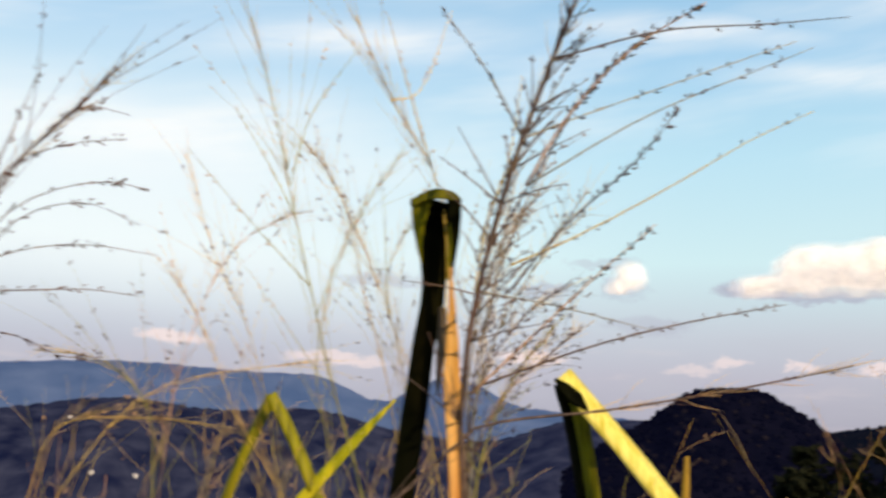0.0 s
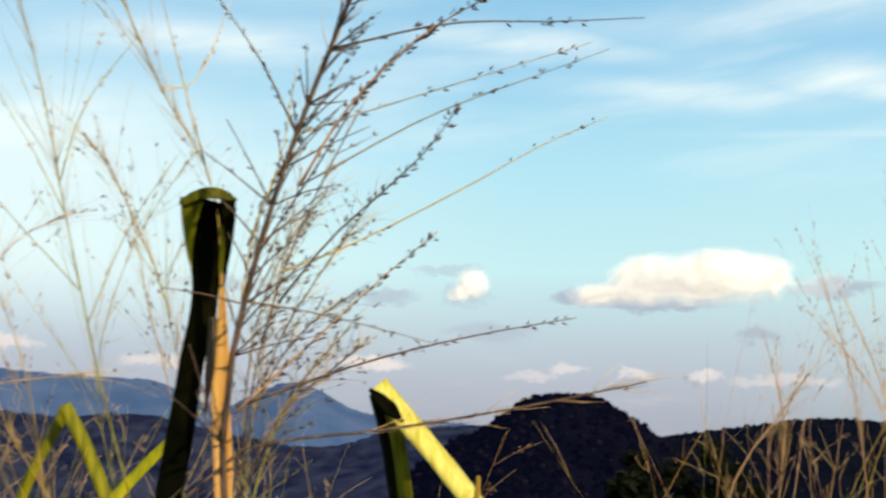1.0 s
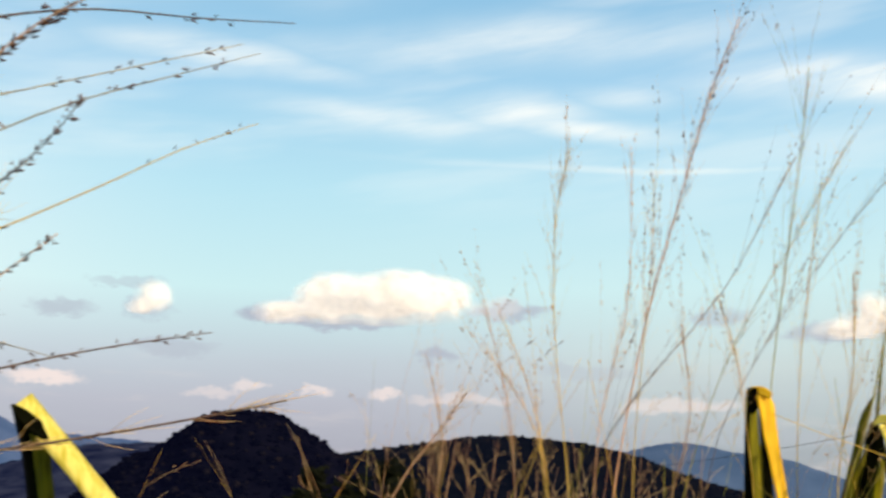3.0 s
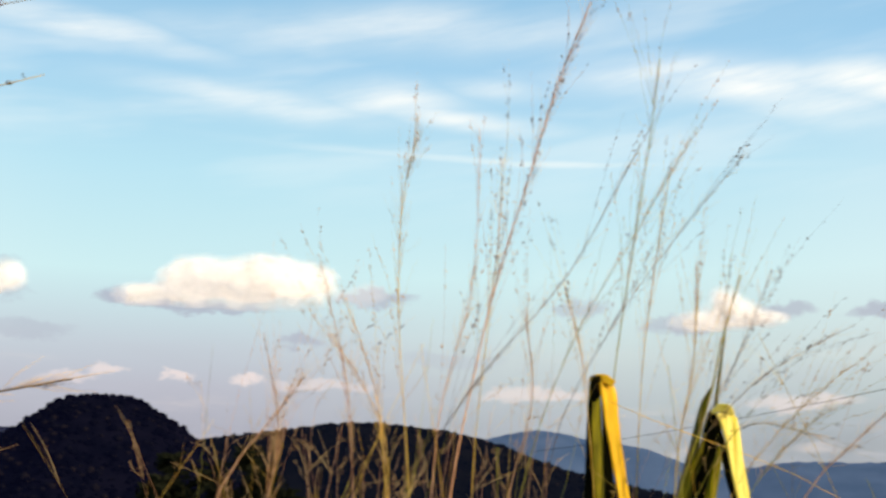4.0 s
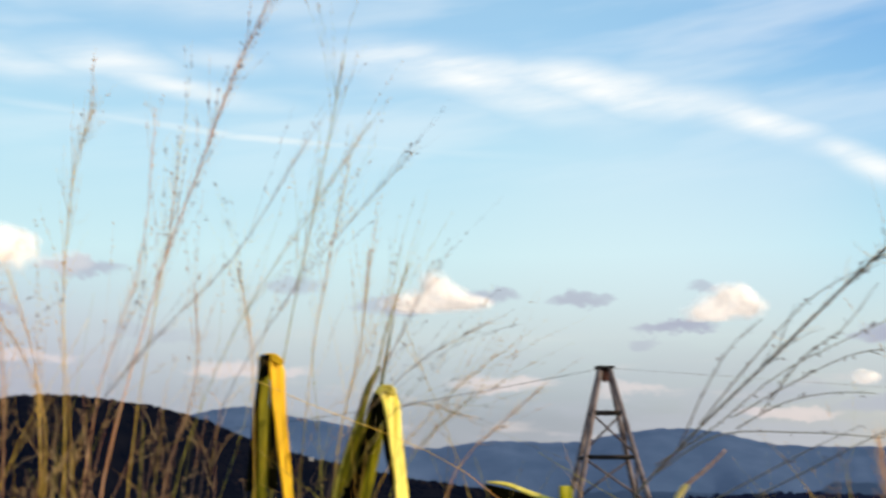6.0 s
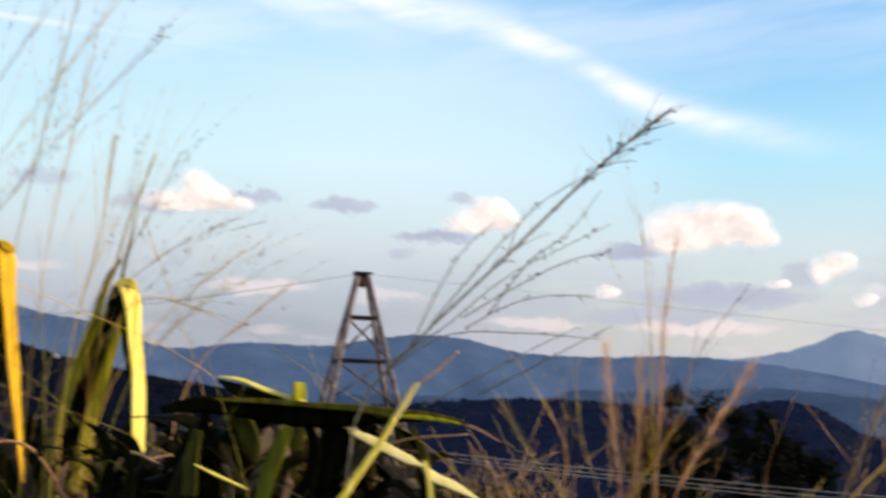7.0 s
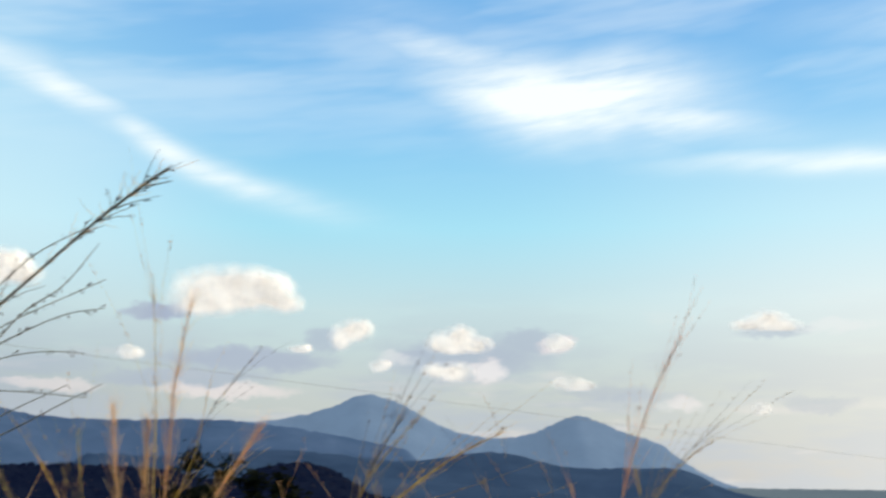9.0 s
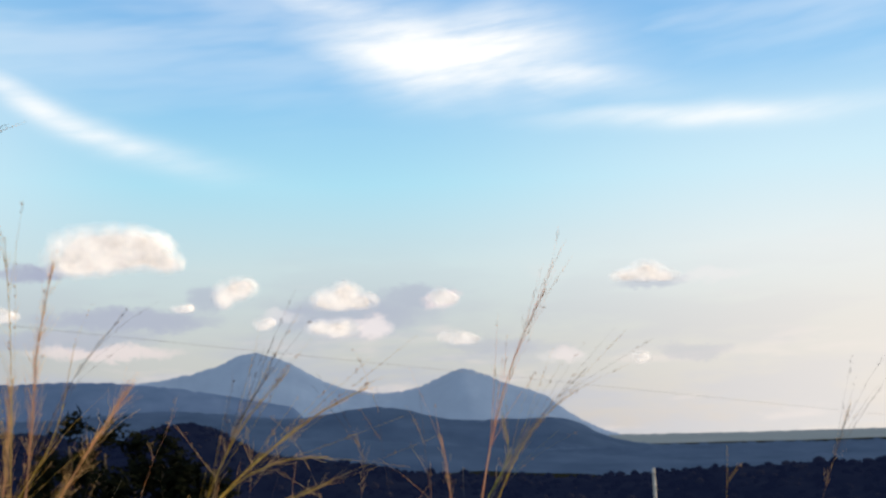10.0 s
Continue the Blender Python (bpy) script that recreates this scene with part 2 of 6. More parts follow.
def plant_material(name, dark, light, tip, scale=60, through_light=0.35, rough=0.5, stretch=(1, 1, 0.08), vary=0.5, gloss=0.12):
    """Living or dry plant skin: fibres along the blade, blotches, and some light let through."""
    m, N, L = shader(name)
    a = grain_of(N, L, scale, 5, stretch)
    b = grain_of(N, L, 6.0, 3)
    fib = two_tone(N, L, a, ((0.3, dark), (0.62, light)))
    spots = two_tone(N, L, b, ((0.5, (0, 0, 0)), (0.68, (1, 1, 1))))
    mix = N.new("ShaderNodeMix")
    mix.data_type = "RGBA"
    k = N.new("ShaderNodeMath")
    k.operation, k.inputs[1].default_value = "MULTIPLY", 0.7
    L.new(spots, k.inputs[0])
    L.new(k.outputs[0], mix.inputs[0])
    L.new(fib, mix.inputs[6])
    mix.inputs[7].default_value = (*tip, 1)
    info = N.new("ShaderNodeObjectInfo")
    hsv = N.new("ShaderNodeHueSaturation")
    mr = N.new("ShaderNodeMapRange")
    mr.inputs["To Min"].default_value, mr.inputs["To Max"].default_value = 1 - vary * 0.5, 1 + vary * 0.5
    L.new(info.outputs["Random"], mr.inputs["Value"])
    L.new(mr.outputs[0], hsv.inputs["Value"])
    L.new(mix.outputs[2], hsv.inputs["Color"])
    p = N.new("ShaderNodeBsdfPrincipled")
    p.inputs["Roughness"].default_value, p.inputs["Specular IOR Level"].default_value = rough, gloss
    L.new(hsv.outputs[0], p.inputs["Base Color"])
    bump = N.new("ShaderNodeBump")
    bump.inputs["Strength"].default_value, bump.inputs["Distance"].default_value = 0.3, 0.0006
    L.new(a, bump.inputs["Height"])
    L.new(bump.outputs[0], p.inputs["Normal"])
    t = N.new("ShaderNodeBsdfTranslucent")
    L.new(hsv.outputs[0], t.inputs["Color"])
    ms = N.new("ShaderNodeMixShader")
    ms.inputs[0].default_value = through_light
    L.new(p.outputs[0], ms.inputs[1])
    L.new(t.outputs[0], ms.inputs[2])
    o = N.new("ShaderNodeOutputMaterial")
    L.new(ms.outputs[0], o.inputs[0])
    return m


def plain_material(name, dark, light, scale, rough=0.8, metal=0.0, detail=5, bump_m=0.0, glow=None, gloss=0.25, space="Object", stretch=(1, 1, 1)):
    m, N, L = shader(name)
    a = grain_of(N, L, scale, detail, stretch, space)
    col = two_tone(N, L, a, ((0.33, dark), (0.68, light)))
    p = N.new("ShaderNodeBsdfPrincipled")
    p.inputs["Roughness"].default_value, p.inputs["Metallic"].default_value = rough, metal
    p.inputs["Specular IOR Level"].default_value = gloss
    L.new(col, p.inputs["Base Color"])
    if bump_m:
        b = N.new("ShaderNodeBump")
        b.inputs["Strength"].default_value, b.inputs["Distance"].default_value = 0.8, bump_m
        L.new(a, b.inputs["Height"])
        L.new(b.outputs[0], p.inputs["Normal"])
    # emission that stands in for haze over far slopes
    if glow:
        p.inputs["Emission Color"].default_value = (*glow[0], 1)
        p.inputs["Emission Strength"].default_value = glow[1]
    o = N.new("ShaderNodeOutputMaterial")
    L.new(p.outputs[0], o.inputs[0])
    return m


MAT = {
    # strap-leaf skins in lit and shaded copies, light and shade put into the colour
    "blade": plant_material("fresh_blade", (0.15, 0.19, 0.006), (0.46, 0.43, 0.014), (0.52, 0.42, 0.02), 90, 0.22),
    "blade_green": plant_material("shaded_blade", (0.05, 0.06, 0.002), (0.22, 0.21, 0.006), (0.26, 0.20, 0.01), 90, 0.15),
    "blade_olive": plant_material("shaded_olive_blade", (0.02, 0.022, 0.002), (0.12, 0.11, 0.008), (0.16, 0.11, 0.012), 90, 0.1),
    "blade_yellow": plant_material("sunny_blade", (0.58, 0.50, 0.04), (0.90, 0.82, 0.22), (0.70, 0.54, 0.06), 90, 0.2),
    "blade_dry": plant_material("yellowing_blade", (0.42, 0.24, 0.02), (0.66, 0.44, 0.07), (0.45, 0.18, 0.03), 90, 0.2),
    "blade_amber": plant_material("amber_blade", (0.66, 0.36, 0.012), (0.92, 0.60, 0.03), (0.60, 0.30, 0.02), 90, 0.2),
    "blade_orange": plant_material("sunlit_orange_blade", (0.55, 0.26, 0.04), (0.90, 0.60, 0.22), (0.45, 0.15, 0.03), 90, 0.2),
    # near-black skin that paints shade on leaf sides and folds
    "blade_dark": plant_material("painted_shade_blade", (0.001, 0.0015, 0.0005), (0.005, 0.006, 0.002), (0.016, 0.014, 0.004), 70, 0.03, gloss=0.015),
    "blade_cream": plant_material("cream_blade", (0.70, 0.60, 0.20), (0.92, 0.84, 0.40), (0.58, 0.45, 0.12), 90, 0.15, vary=0.15),
    "culm_straw": plant_material("straw_culm", (0.68, 0.46, 0.07), (0.95, 0.74, 0.20), (0.72, 0.36, 0.10), 200, 0.45),
    "culm_green": plant_material("olive_culm", (0.27, 0.26, 0.03), (0.57, 0.53, 0.09), (0.42, 0.29, 0.08), 200, 0.25),
    "culm_dark": plant_material("weathered_culm", (0.05, 0.036, 0.032), (0.20, 0.14, 0.11), (0.24, 0.11, 0.08), 200, 0.1),
    "culm_pink": plant_material("russet_culm", (0.74, 0.42, 0.22), (0.96, 0.66, 0.42), (0.70, 0.33, 0.18), 200, 0.45),
    "culm_grey": plant_material("greyish_culm", (0.20, 0.18, 0.12), (0.44, 0.40, 0.29), (0.38, 0.26, 0.17), 200, 0.2),
    "hair": plant_material("pale_hair", (0.82, 0.56, 0.26), (0.97, 0.78, 0.44), (0.82, 0.46, 0.20), 300, 0.45, vary=0.4),
    "seed": plant_material("seed_husk", (0.03, 0.02, 0.02), (0.14, 0.07, 0.05), (0.24, 0.11, 0.06), 300, 0.1, vary=0.9),
    "seed_pale": plant_material("pale_husk", (0.48, 0.28, 0.12), (0.84, 0.58, 0.30), (0.40, 0.20, 0.09), 300, 0.3, vary=0.6),
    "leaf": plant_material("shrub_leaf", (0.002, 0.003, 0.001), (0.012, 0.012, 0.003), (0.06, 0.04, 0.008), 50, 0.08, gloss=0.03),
    "grass": plant_material("meadow_grass", (0.05, 0.06, 0.012), (0.16, 0.15, 0.04), (0.30, 0.22, 0.08), 4, 0.25, stretch=(1, 1, 1)),
    "bark": plain_material("bark", (0.06, 0.045, 0.03), (0.16, 0.12, 0.08), 14, 0.9, bump_m=0.01),
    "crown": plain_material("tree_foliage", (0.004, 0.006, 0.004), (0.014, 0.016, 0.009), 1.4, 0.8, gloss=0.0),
    # woods: near-black base, with the bluish haze painted on by emission
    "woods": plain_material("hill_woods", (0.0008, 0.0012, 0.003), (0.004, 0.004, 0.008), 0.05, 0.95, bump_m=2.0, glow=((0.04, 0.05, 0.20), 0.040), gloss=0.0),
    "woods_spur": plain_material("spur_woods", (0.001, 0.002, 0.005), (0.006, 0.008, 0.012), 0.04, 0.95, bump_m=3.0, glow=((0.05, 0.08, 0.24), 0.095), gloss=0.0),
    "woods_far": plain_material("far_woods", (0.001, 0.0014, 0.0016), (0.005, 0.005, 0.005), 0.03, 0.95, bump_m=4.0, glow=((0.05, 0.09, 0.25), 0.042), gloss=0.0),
    # far slopes: aerial haze painted in as blue base colour and emission
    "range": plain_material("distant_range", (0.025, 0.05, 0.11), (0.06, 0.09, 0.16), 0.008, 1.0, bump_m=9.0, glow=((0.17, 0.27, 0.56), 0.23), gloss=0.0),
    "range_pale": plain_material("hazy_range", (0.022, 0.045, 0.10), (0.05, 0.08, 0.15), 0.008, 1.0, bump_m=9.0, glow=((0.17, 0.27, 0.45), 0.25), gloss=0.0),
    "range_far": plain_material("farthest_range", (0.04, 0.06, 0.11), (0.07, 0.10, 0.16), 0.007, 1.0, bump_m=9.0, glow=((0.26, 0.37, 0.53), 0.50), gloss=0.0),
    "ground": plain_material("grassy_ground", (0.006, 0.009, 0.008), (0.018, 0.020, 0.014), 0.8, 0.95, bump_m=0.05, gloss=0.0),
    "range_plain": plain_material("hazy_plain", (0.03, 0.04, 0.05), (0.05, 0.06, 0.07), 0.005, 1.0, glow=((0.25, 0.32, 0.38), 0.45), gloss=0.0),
    "range_mid": plain_material("haze_tinted_foothills", (0.010, 0.020, 0.04), (0.025, 0.042, 0.075), 0.012, 1.0, bump_m=7.0, glow=((0.11, 0.19, 0.36), 0.24), gloss=0.0),
    "range_dusk": plain_material("haze_tinted_slope", (0.001, 0.002, 0.006), (0.030, 0.034, 0.050), 0.022, 1.0, bump_m=8.0, glow=((0.06, 0.085, 0.28), 0.125), gloss=0.0),
    "steel": plain_material("weathered_tower_steel", (0.07, 0.055, 0.06), (0.24, 0.20, 0.20), 3.0, 0.75, 0.1, bump_m=0.004),
    "steel_dark": plain_material("dark_brace_steel", (0.012, 0.011, 0.012), (0.05, 0.04, 0.035), 5.0, 0.8, 0.2),
    "wire": plain_material("conductor_wire", (0.32, 0.31, 0.30), (0.50, 0.48, 0.45), 8.0, 0.6, 0.2),
    "porcelain": plain_material("brown_porcelain", (0.10, 0.04, 0.03), (0.20, 0.08, 0.05), 8.0, 0.25),
    "plaster": plain_material("pale_plaster", (0.60, 0.58, 0.54), (0.80, 0.78, 0.74), 0.8, 0.8),
    "tin": plain_material("tin_roof", (0.55, 0.53, 0.52), (0.80, 0.78, 0.76), 1.2, 0.4, 0.5),
    "pane": plain_material("dark_window", (0.02, 0.025, 0.03), (0.05, 0.06, 0.07), 2.0, 0.15),
    "post": plain_material("pale_concrete", (0.45, 0.42, 0.38), (0.65, 0.62, 0.57), 3.0, 0.85),
}


def treetop_material(name, dark, light, glow):
    """Tree crowns far off: each of its own tone, most dark, a few coloured russet as if sunlit; emission paints bluish
    haze on them.
    """
    m, N, L = shader(name)
    geo = N.new("ShaderNodeNewGeometry")
    tone = two_tone(N, L, geo.outputs["Random Per Island"], ((0.45, dark), (0.8, light), (0.97, tuple(c * k for c, k in zip(light, (2.6, 2.0, 1.3))))))
    p = N.new("ShaderNodeBsdfPrincipled")
    p.inputs["Roughness"].default_value, p.inputs["Specular IOR Level"].default_value = 1.0, 0.0
    L.new(tone, p.inputs["Base Color"])
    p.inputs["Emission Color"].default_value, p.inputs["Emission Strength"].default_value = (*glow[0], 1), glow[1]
    b = N.new("ShaderNodeBump")
    b.inputs["Strength"].default_value, b.inputs["Distance"].default_value = 0.7, 0.6
    L.new(grain_of(N, L, 0.9, 4), b.inputs["Height"])
    L.new(b.outputs[0], p.inputs["Normal"])
    o = N.new("ShaderNodeOutputMaterial")
    L.new(p.outputs[0], o.inputs[0])
    return m


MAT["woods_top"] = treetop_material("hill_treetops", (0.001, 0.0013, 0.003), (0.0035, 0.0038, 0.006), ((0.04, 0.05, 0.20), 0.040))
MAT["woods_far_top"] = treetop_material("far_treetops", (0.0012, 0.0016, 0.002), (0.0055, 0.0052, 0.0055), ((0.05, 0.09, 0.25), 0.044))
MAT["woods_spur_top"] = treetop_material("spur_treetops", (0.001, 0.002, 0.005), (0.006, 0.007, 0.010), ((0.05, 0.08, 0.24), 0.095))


def cloud_material(name, cover, glow):
    """Cloud: white, lets light through; added emission stands in for light scattered inside it. cover below 1: a torn
    veil.
    """
    m, N, L = shader(name)
    d, t, e = N.new("ShaderNodeBsdfDiffuse"), N.new("ShaderNodeBsdfTranslucent"), N.new("ShaderNodeEmission")
    for n in (d, t):
        n.inputs["Color"].default_value = (0.92, 0.87, 0.80, 1)
    e.inputs["Color"].default_value, e.inputs["Strength"].default_value = (0.98, 0.93, 0.91, 1), glow
    a, b = N.new("ShaderNodeMixShader"), N.new("ShaderNodeAddShader")
    a.inputs[0].default_value = 0.12
    L.new(d.outputs[0], a.inputs[1])
    L.new(t.outputs[0], a.inputs[2])
    L.new(a.outputs[0], b.inputs[0])
    L.new(e.outputs[0], b.inputs[1])
    o = N.new("ShaderNodeOutputMaterial")
    if cover >= 1:
        L.new(b.outputs[0], o.inputs[0])
        return m
    tr, c = N.new("ShaderNodeBsdfTransparent"), N.new("ShaderNodeMixShader")
    r = N.new("ShaderNodeMapRange")
    r.inputs["From Min"].default_value, r.inputs["From Max"].default_value = 0.34, 0.66
    r.inputs["To Min"].default_value, r.inputs["To Max"].default_value = cover * 0.25, min(1.0, cover * 1.6)
    L.new(grain_of(N, L, 0.016, 4), r.inputs["Value"])
    L.new(r.outputs[0], c.inputs[0])
    L.new(tr.outputs[0], c.inputs[1])
    L.new(b.outputs[0], c.inputs[2])
    L.new(c.outputs[0], o.inputs[0])
    return m


VEILS = ((0.34, "veil_core", 0.24), (0.25, "veil_dense", 0.22), (0.18, "veil_thick", 0.20), (0.125, "veil_mid", 0.17), (0.08, "veil_thin", 0.14), (0.048, "veil_wisp", 0.10), (0.026, "veil_faint", 0.06))
# emission added to brighten the clouds, shaded sides too
CLOUD_GLOW = 0.47
MAT["cloud"] = cloud_material("cloud_body", 1.0, CLOUD_GLOW)
MAT["cloud_thin"] = cloud_material("cloud_thin_body", 0.3, CLOUD_GLOW)
for _, skin, cover in VEILS:
    MAT[skin] = cloud_material("cloud_" + skin, cover, CLOUD_GLOW)


# ---- mesh helpers ----
class Shape:
    """Vertices and faces gathered for one mesh."""

    def __init__(self):
        self.v, self.f = [], []

    def add(self, verts, faces):
        o = len(self.v)
        self.v.extend(tuple(p) for p in verts)
        self.f.extend(tuple(i + o for i in f) for f in faces)

    def tube(self, pts, radii, sides=6):
        pts = [Vector(p) for p in pts]
        verts, faces = [], []
        for i, p in enumerate(pts):
            d = (pts[min(i + 1, len(pts) - 1)] - pts[max(i - 1, 0)]).normalized()
            u = d.orthogonal().normalized() if abs(d.x) > 0.9 else d.cross(Vector((1, 0, 0))).normalized()
            w = d.cross(u)
            r = radii[i]
            verts += [p + (u * math.cos(a) + w * math.sin(a)) * r for a in (2 * math.pi * k / sides for k in range(sides))]
        for i in range(len(pts) - 1):
            for k in range(sides):
                j = (k + 1) % sides
                faces.append((i * sides + k, i * sides + j, (i + 1) * sides + j, (i + 1) * sides + k))
        faces.append(tuple(range(sides))[::-1])
        faces.append(tuple((len(pts) - 1) * sides + k for k in range(sides)))
        self.add(verts, faces)

    def bead(self, p, d, length, breadth):
        """A small pointed husk along d."""
        p, d = Vector(p), Vector(d).normalized()
        u = d.orthogonal().normalized()
        w = d.cross(u)
        verts = [p - d * length * 0.5]
        for s, r in ((-0.2, 0.9), (0.2, 0.75)):
            verts += [p + d * length * s + (u * math.cos(a) + w * math.sin(a)) * breadth * 0.5 * r for a in (0, 1.57, 3.14, 4.71)]
        verts.append(p + d * length * 0.5)
        faces = [(0, 1 + (k + 1) % 4, 1 + k) for k in range(4)]
        faces += [(1 + k, 1 + (k + 1) % 4, 5 + (k + 1) % 4, 5 + k) for k in range(4)]
        faces += [(5 + k, 5 + (k + 1) % 4, 9) for k in range(4)]
        self.add(verts, faces)

    def box(self, lo, hi):
        (a, b, c), (d, e, f) = lo, hi
        self.add([(a, b, c), (d, b, c), (d, e, c), (a, e, c), (a, b, f), (d, b, f), (d, e, f), (a, e, f)],
                 [(3, 2, 1, 0), (4, 5, 6, 7), (0, 1, 5, 4), (1, 2, 6, 5), (2, 3, 7, 6), (3, 0, 4, 7)])

    def mesh(self, name, smooth=True):
        me = bpy.data.meshes.new(name)
        me.from_pydata(self.v, [], self.f)
        me.update()
        if smooth:
            me.polygons.foreach_set("use_smooth", [True] * len(me.polygons))
        return me


def part(name, shape, material, parent=None, label="", smooth=True):
    me = shape.mesh(name, smooth)
    me.materials.append(MAT[material])
    ob = new(name, me)
    if parent is not None:
        ob.parent = parent
    return tagged(ob, label)


def glide(pts, n):
    """A smooth line of n points through the given ones, evenly many in each stretch."""
    p = [Vector(q) for q in pts]
    if len(p) == 2:
        return [p[0].lerp(p[1], k / (n - 1)) for k in range(n)]
    gap = [max((b - a).length, 1e-6) for a, b in zip(p, p[1:])]
    slope = [(b - a) / g for a, b, g in zip(p, p[1:], gap)]
    tan = [slope[0]] + [(slope[i - 1] * gap[i] + slope[i] * gap[i - 1]) / (gap[i - 1] + gap[i]) for i in range(1, len(p) - 1)] + [slope[-1]]
    out = []
    for k in range(n):
        s = k / (n - 1) * (len(p) - 1)
        i = min(int(s), len(p) - 2)
        t, g = s - i, gap[i]
        t2, t3 = t * t, t * t * t
        out.append(p[i] * (2 * t3 - 3 * t2 + 1) + tan[i] * g * (t3 - 2 * t2 + t) + p[i + 1] * (3 * t2 - 2 * t3) + tan[i + 1] * g * (t3 - t2))
    return out


def ground_z(x, y):
    r2 = x * x + y * y
    return -62.0 * r2 / (r2 + 170.0 ** 2) + 0.04 * math.sin(1.7 * x + 0.6) * math.cos(1.3 * y)


# ---- ground ----
def make_ground():
    s = Shape()
    rings = [0.0] + [0.35 * 1.16 ** k for k in range(65)]
    rings = [r for r in rings if r < 4700] + [4750]
    nseg = 120
    verts, faces = [(0, 0, ground_z(0, 0))], []
    for r in rings[1:]:
        for k in range(nseg):
            a = 2 * math.pi * k / nseg
            x, y = r * math.sin(a), r * math.cos(a)
            z = ground_z(x, y)
            if r > 30:
                z += min(r * 0.012, 9) * noise.fractal(Vector((x, y, 0)) * 0.004, 1.0, 2.0, 4) * (0.25 if r > 2500 else 1)
            verts.append((x, y, z))
    for k in range(nseg):
        faces.append((0, 1 + (k + 1) % nseg, 1 + k))
    for i in range(len(rings) - 2):
        for k in range(nseg):
            j = (k + 1) % nseg
            a = 1 + i * nseg
            faces.append((a + k, a + j, a + nseg + j, a + nseg + k))
    s.add(verts, faces)
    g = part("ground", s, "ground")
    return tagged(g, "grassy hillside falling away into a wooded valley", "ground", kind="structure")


make_ground()


# ---- hills and ranges ----
SLOPES = []


def ridge(name, material, label, away, depth, crest, rough, spur, seed, steps=220, rows=22, kind="structure"):
    """A long hill: crest as bearings and height angles, falling to the valley on both sides, with spurs and gullies."""
    b0, b1 = crest[0][0], crest[-1][0]

    line = glide([(p, q, 0) for p, q in crest], 40 * len(crest))
    spots = [p.x for p in line], [p.y for p in line]

    def crest_at(b):
        return float(np.interp(b, *spots))

    s = Shape()
    verts, faces = [], []
    for i in range(steps + 1):
        b = b0 + (b1 - b0) * i / steps
        edge = min(1.0, min(i, steps - i) / (steps * 0.04))
        for j in range(rows + 1):
            v = j / rows * 2 - 1
            d = away + depth * v + spur * depth * noise.fractal(Vector((b * away * 0.0175 / depth * 1.6, v * 1.2, seed)), 1.0, 2.0, 3) * abs(v)
            top = EYE.z + away * math.tan(radians(crest_at(b)))
            low = ground_z(0, d) - 10
            fall = 1 - abs(v) ** 1.35
            x, y = EYE.x + d * math.sin(radians(b)), EYE.y + d * math.cos(radians(b))
            n = noise.fractal(Vector((x, y, seed * 50)) * (2.2 / depth), 1.0, 2.1, 5)
            z = low + (top - low) * fall * (0.15 + 0.85 * edge) + n * spur * (top - low) * 0.45 * abs(v) ** 1.2
            z += rough * noise.fractal(Vector((x, y, seed)) * (0.6 / max(rough, 0.5)), 1.0, 2.0, 3) * (1 - abs(v))
            if abs(v) > 0.98:
                z = low
            verts.append((x, y, z))
    for i in range(steps):
        for j in range(rows):
            a = i * (rows + 1) + j
            faces.append((a, a + 1, a + rows + 2, a + rows + 1))
    s.add(verts, faces)
    ob = part(name, s, material)
    SLOPES.append(BVHTree.FromPolygons(verts, faces))
    return tagged(ob, label, "hill" if kind != "structure" else "mountain range", kind=kind), verts


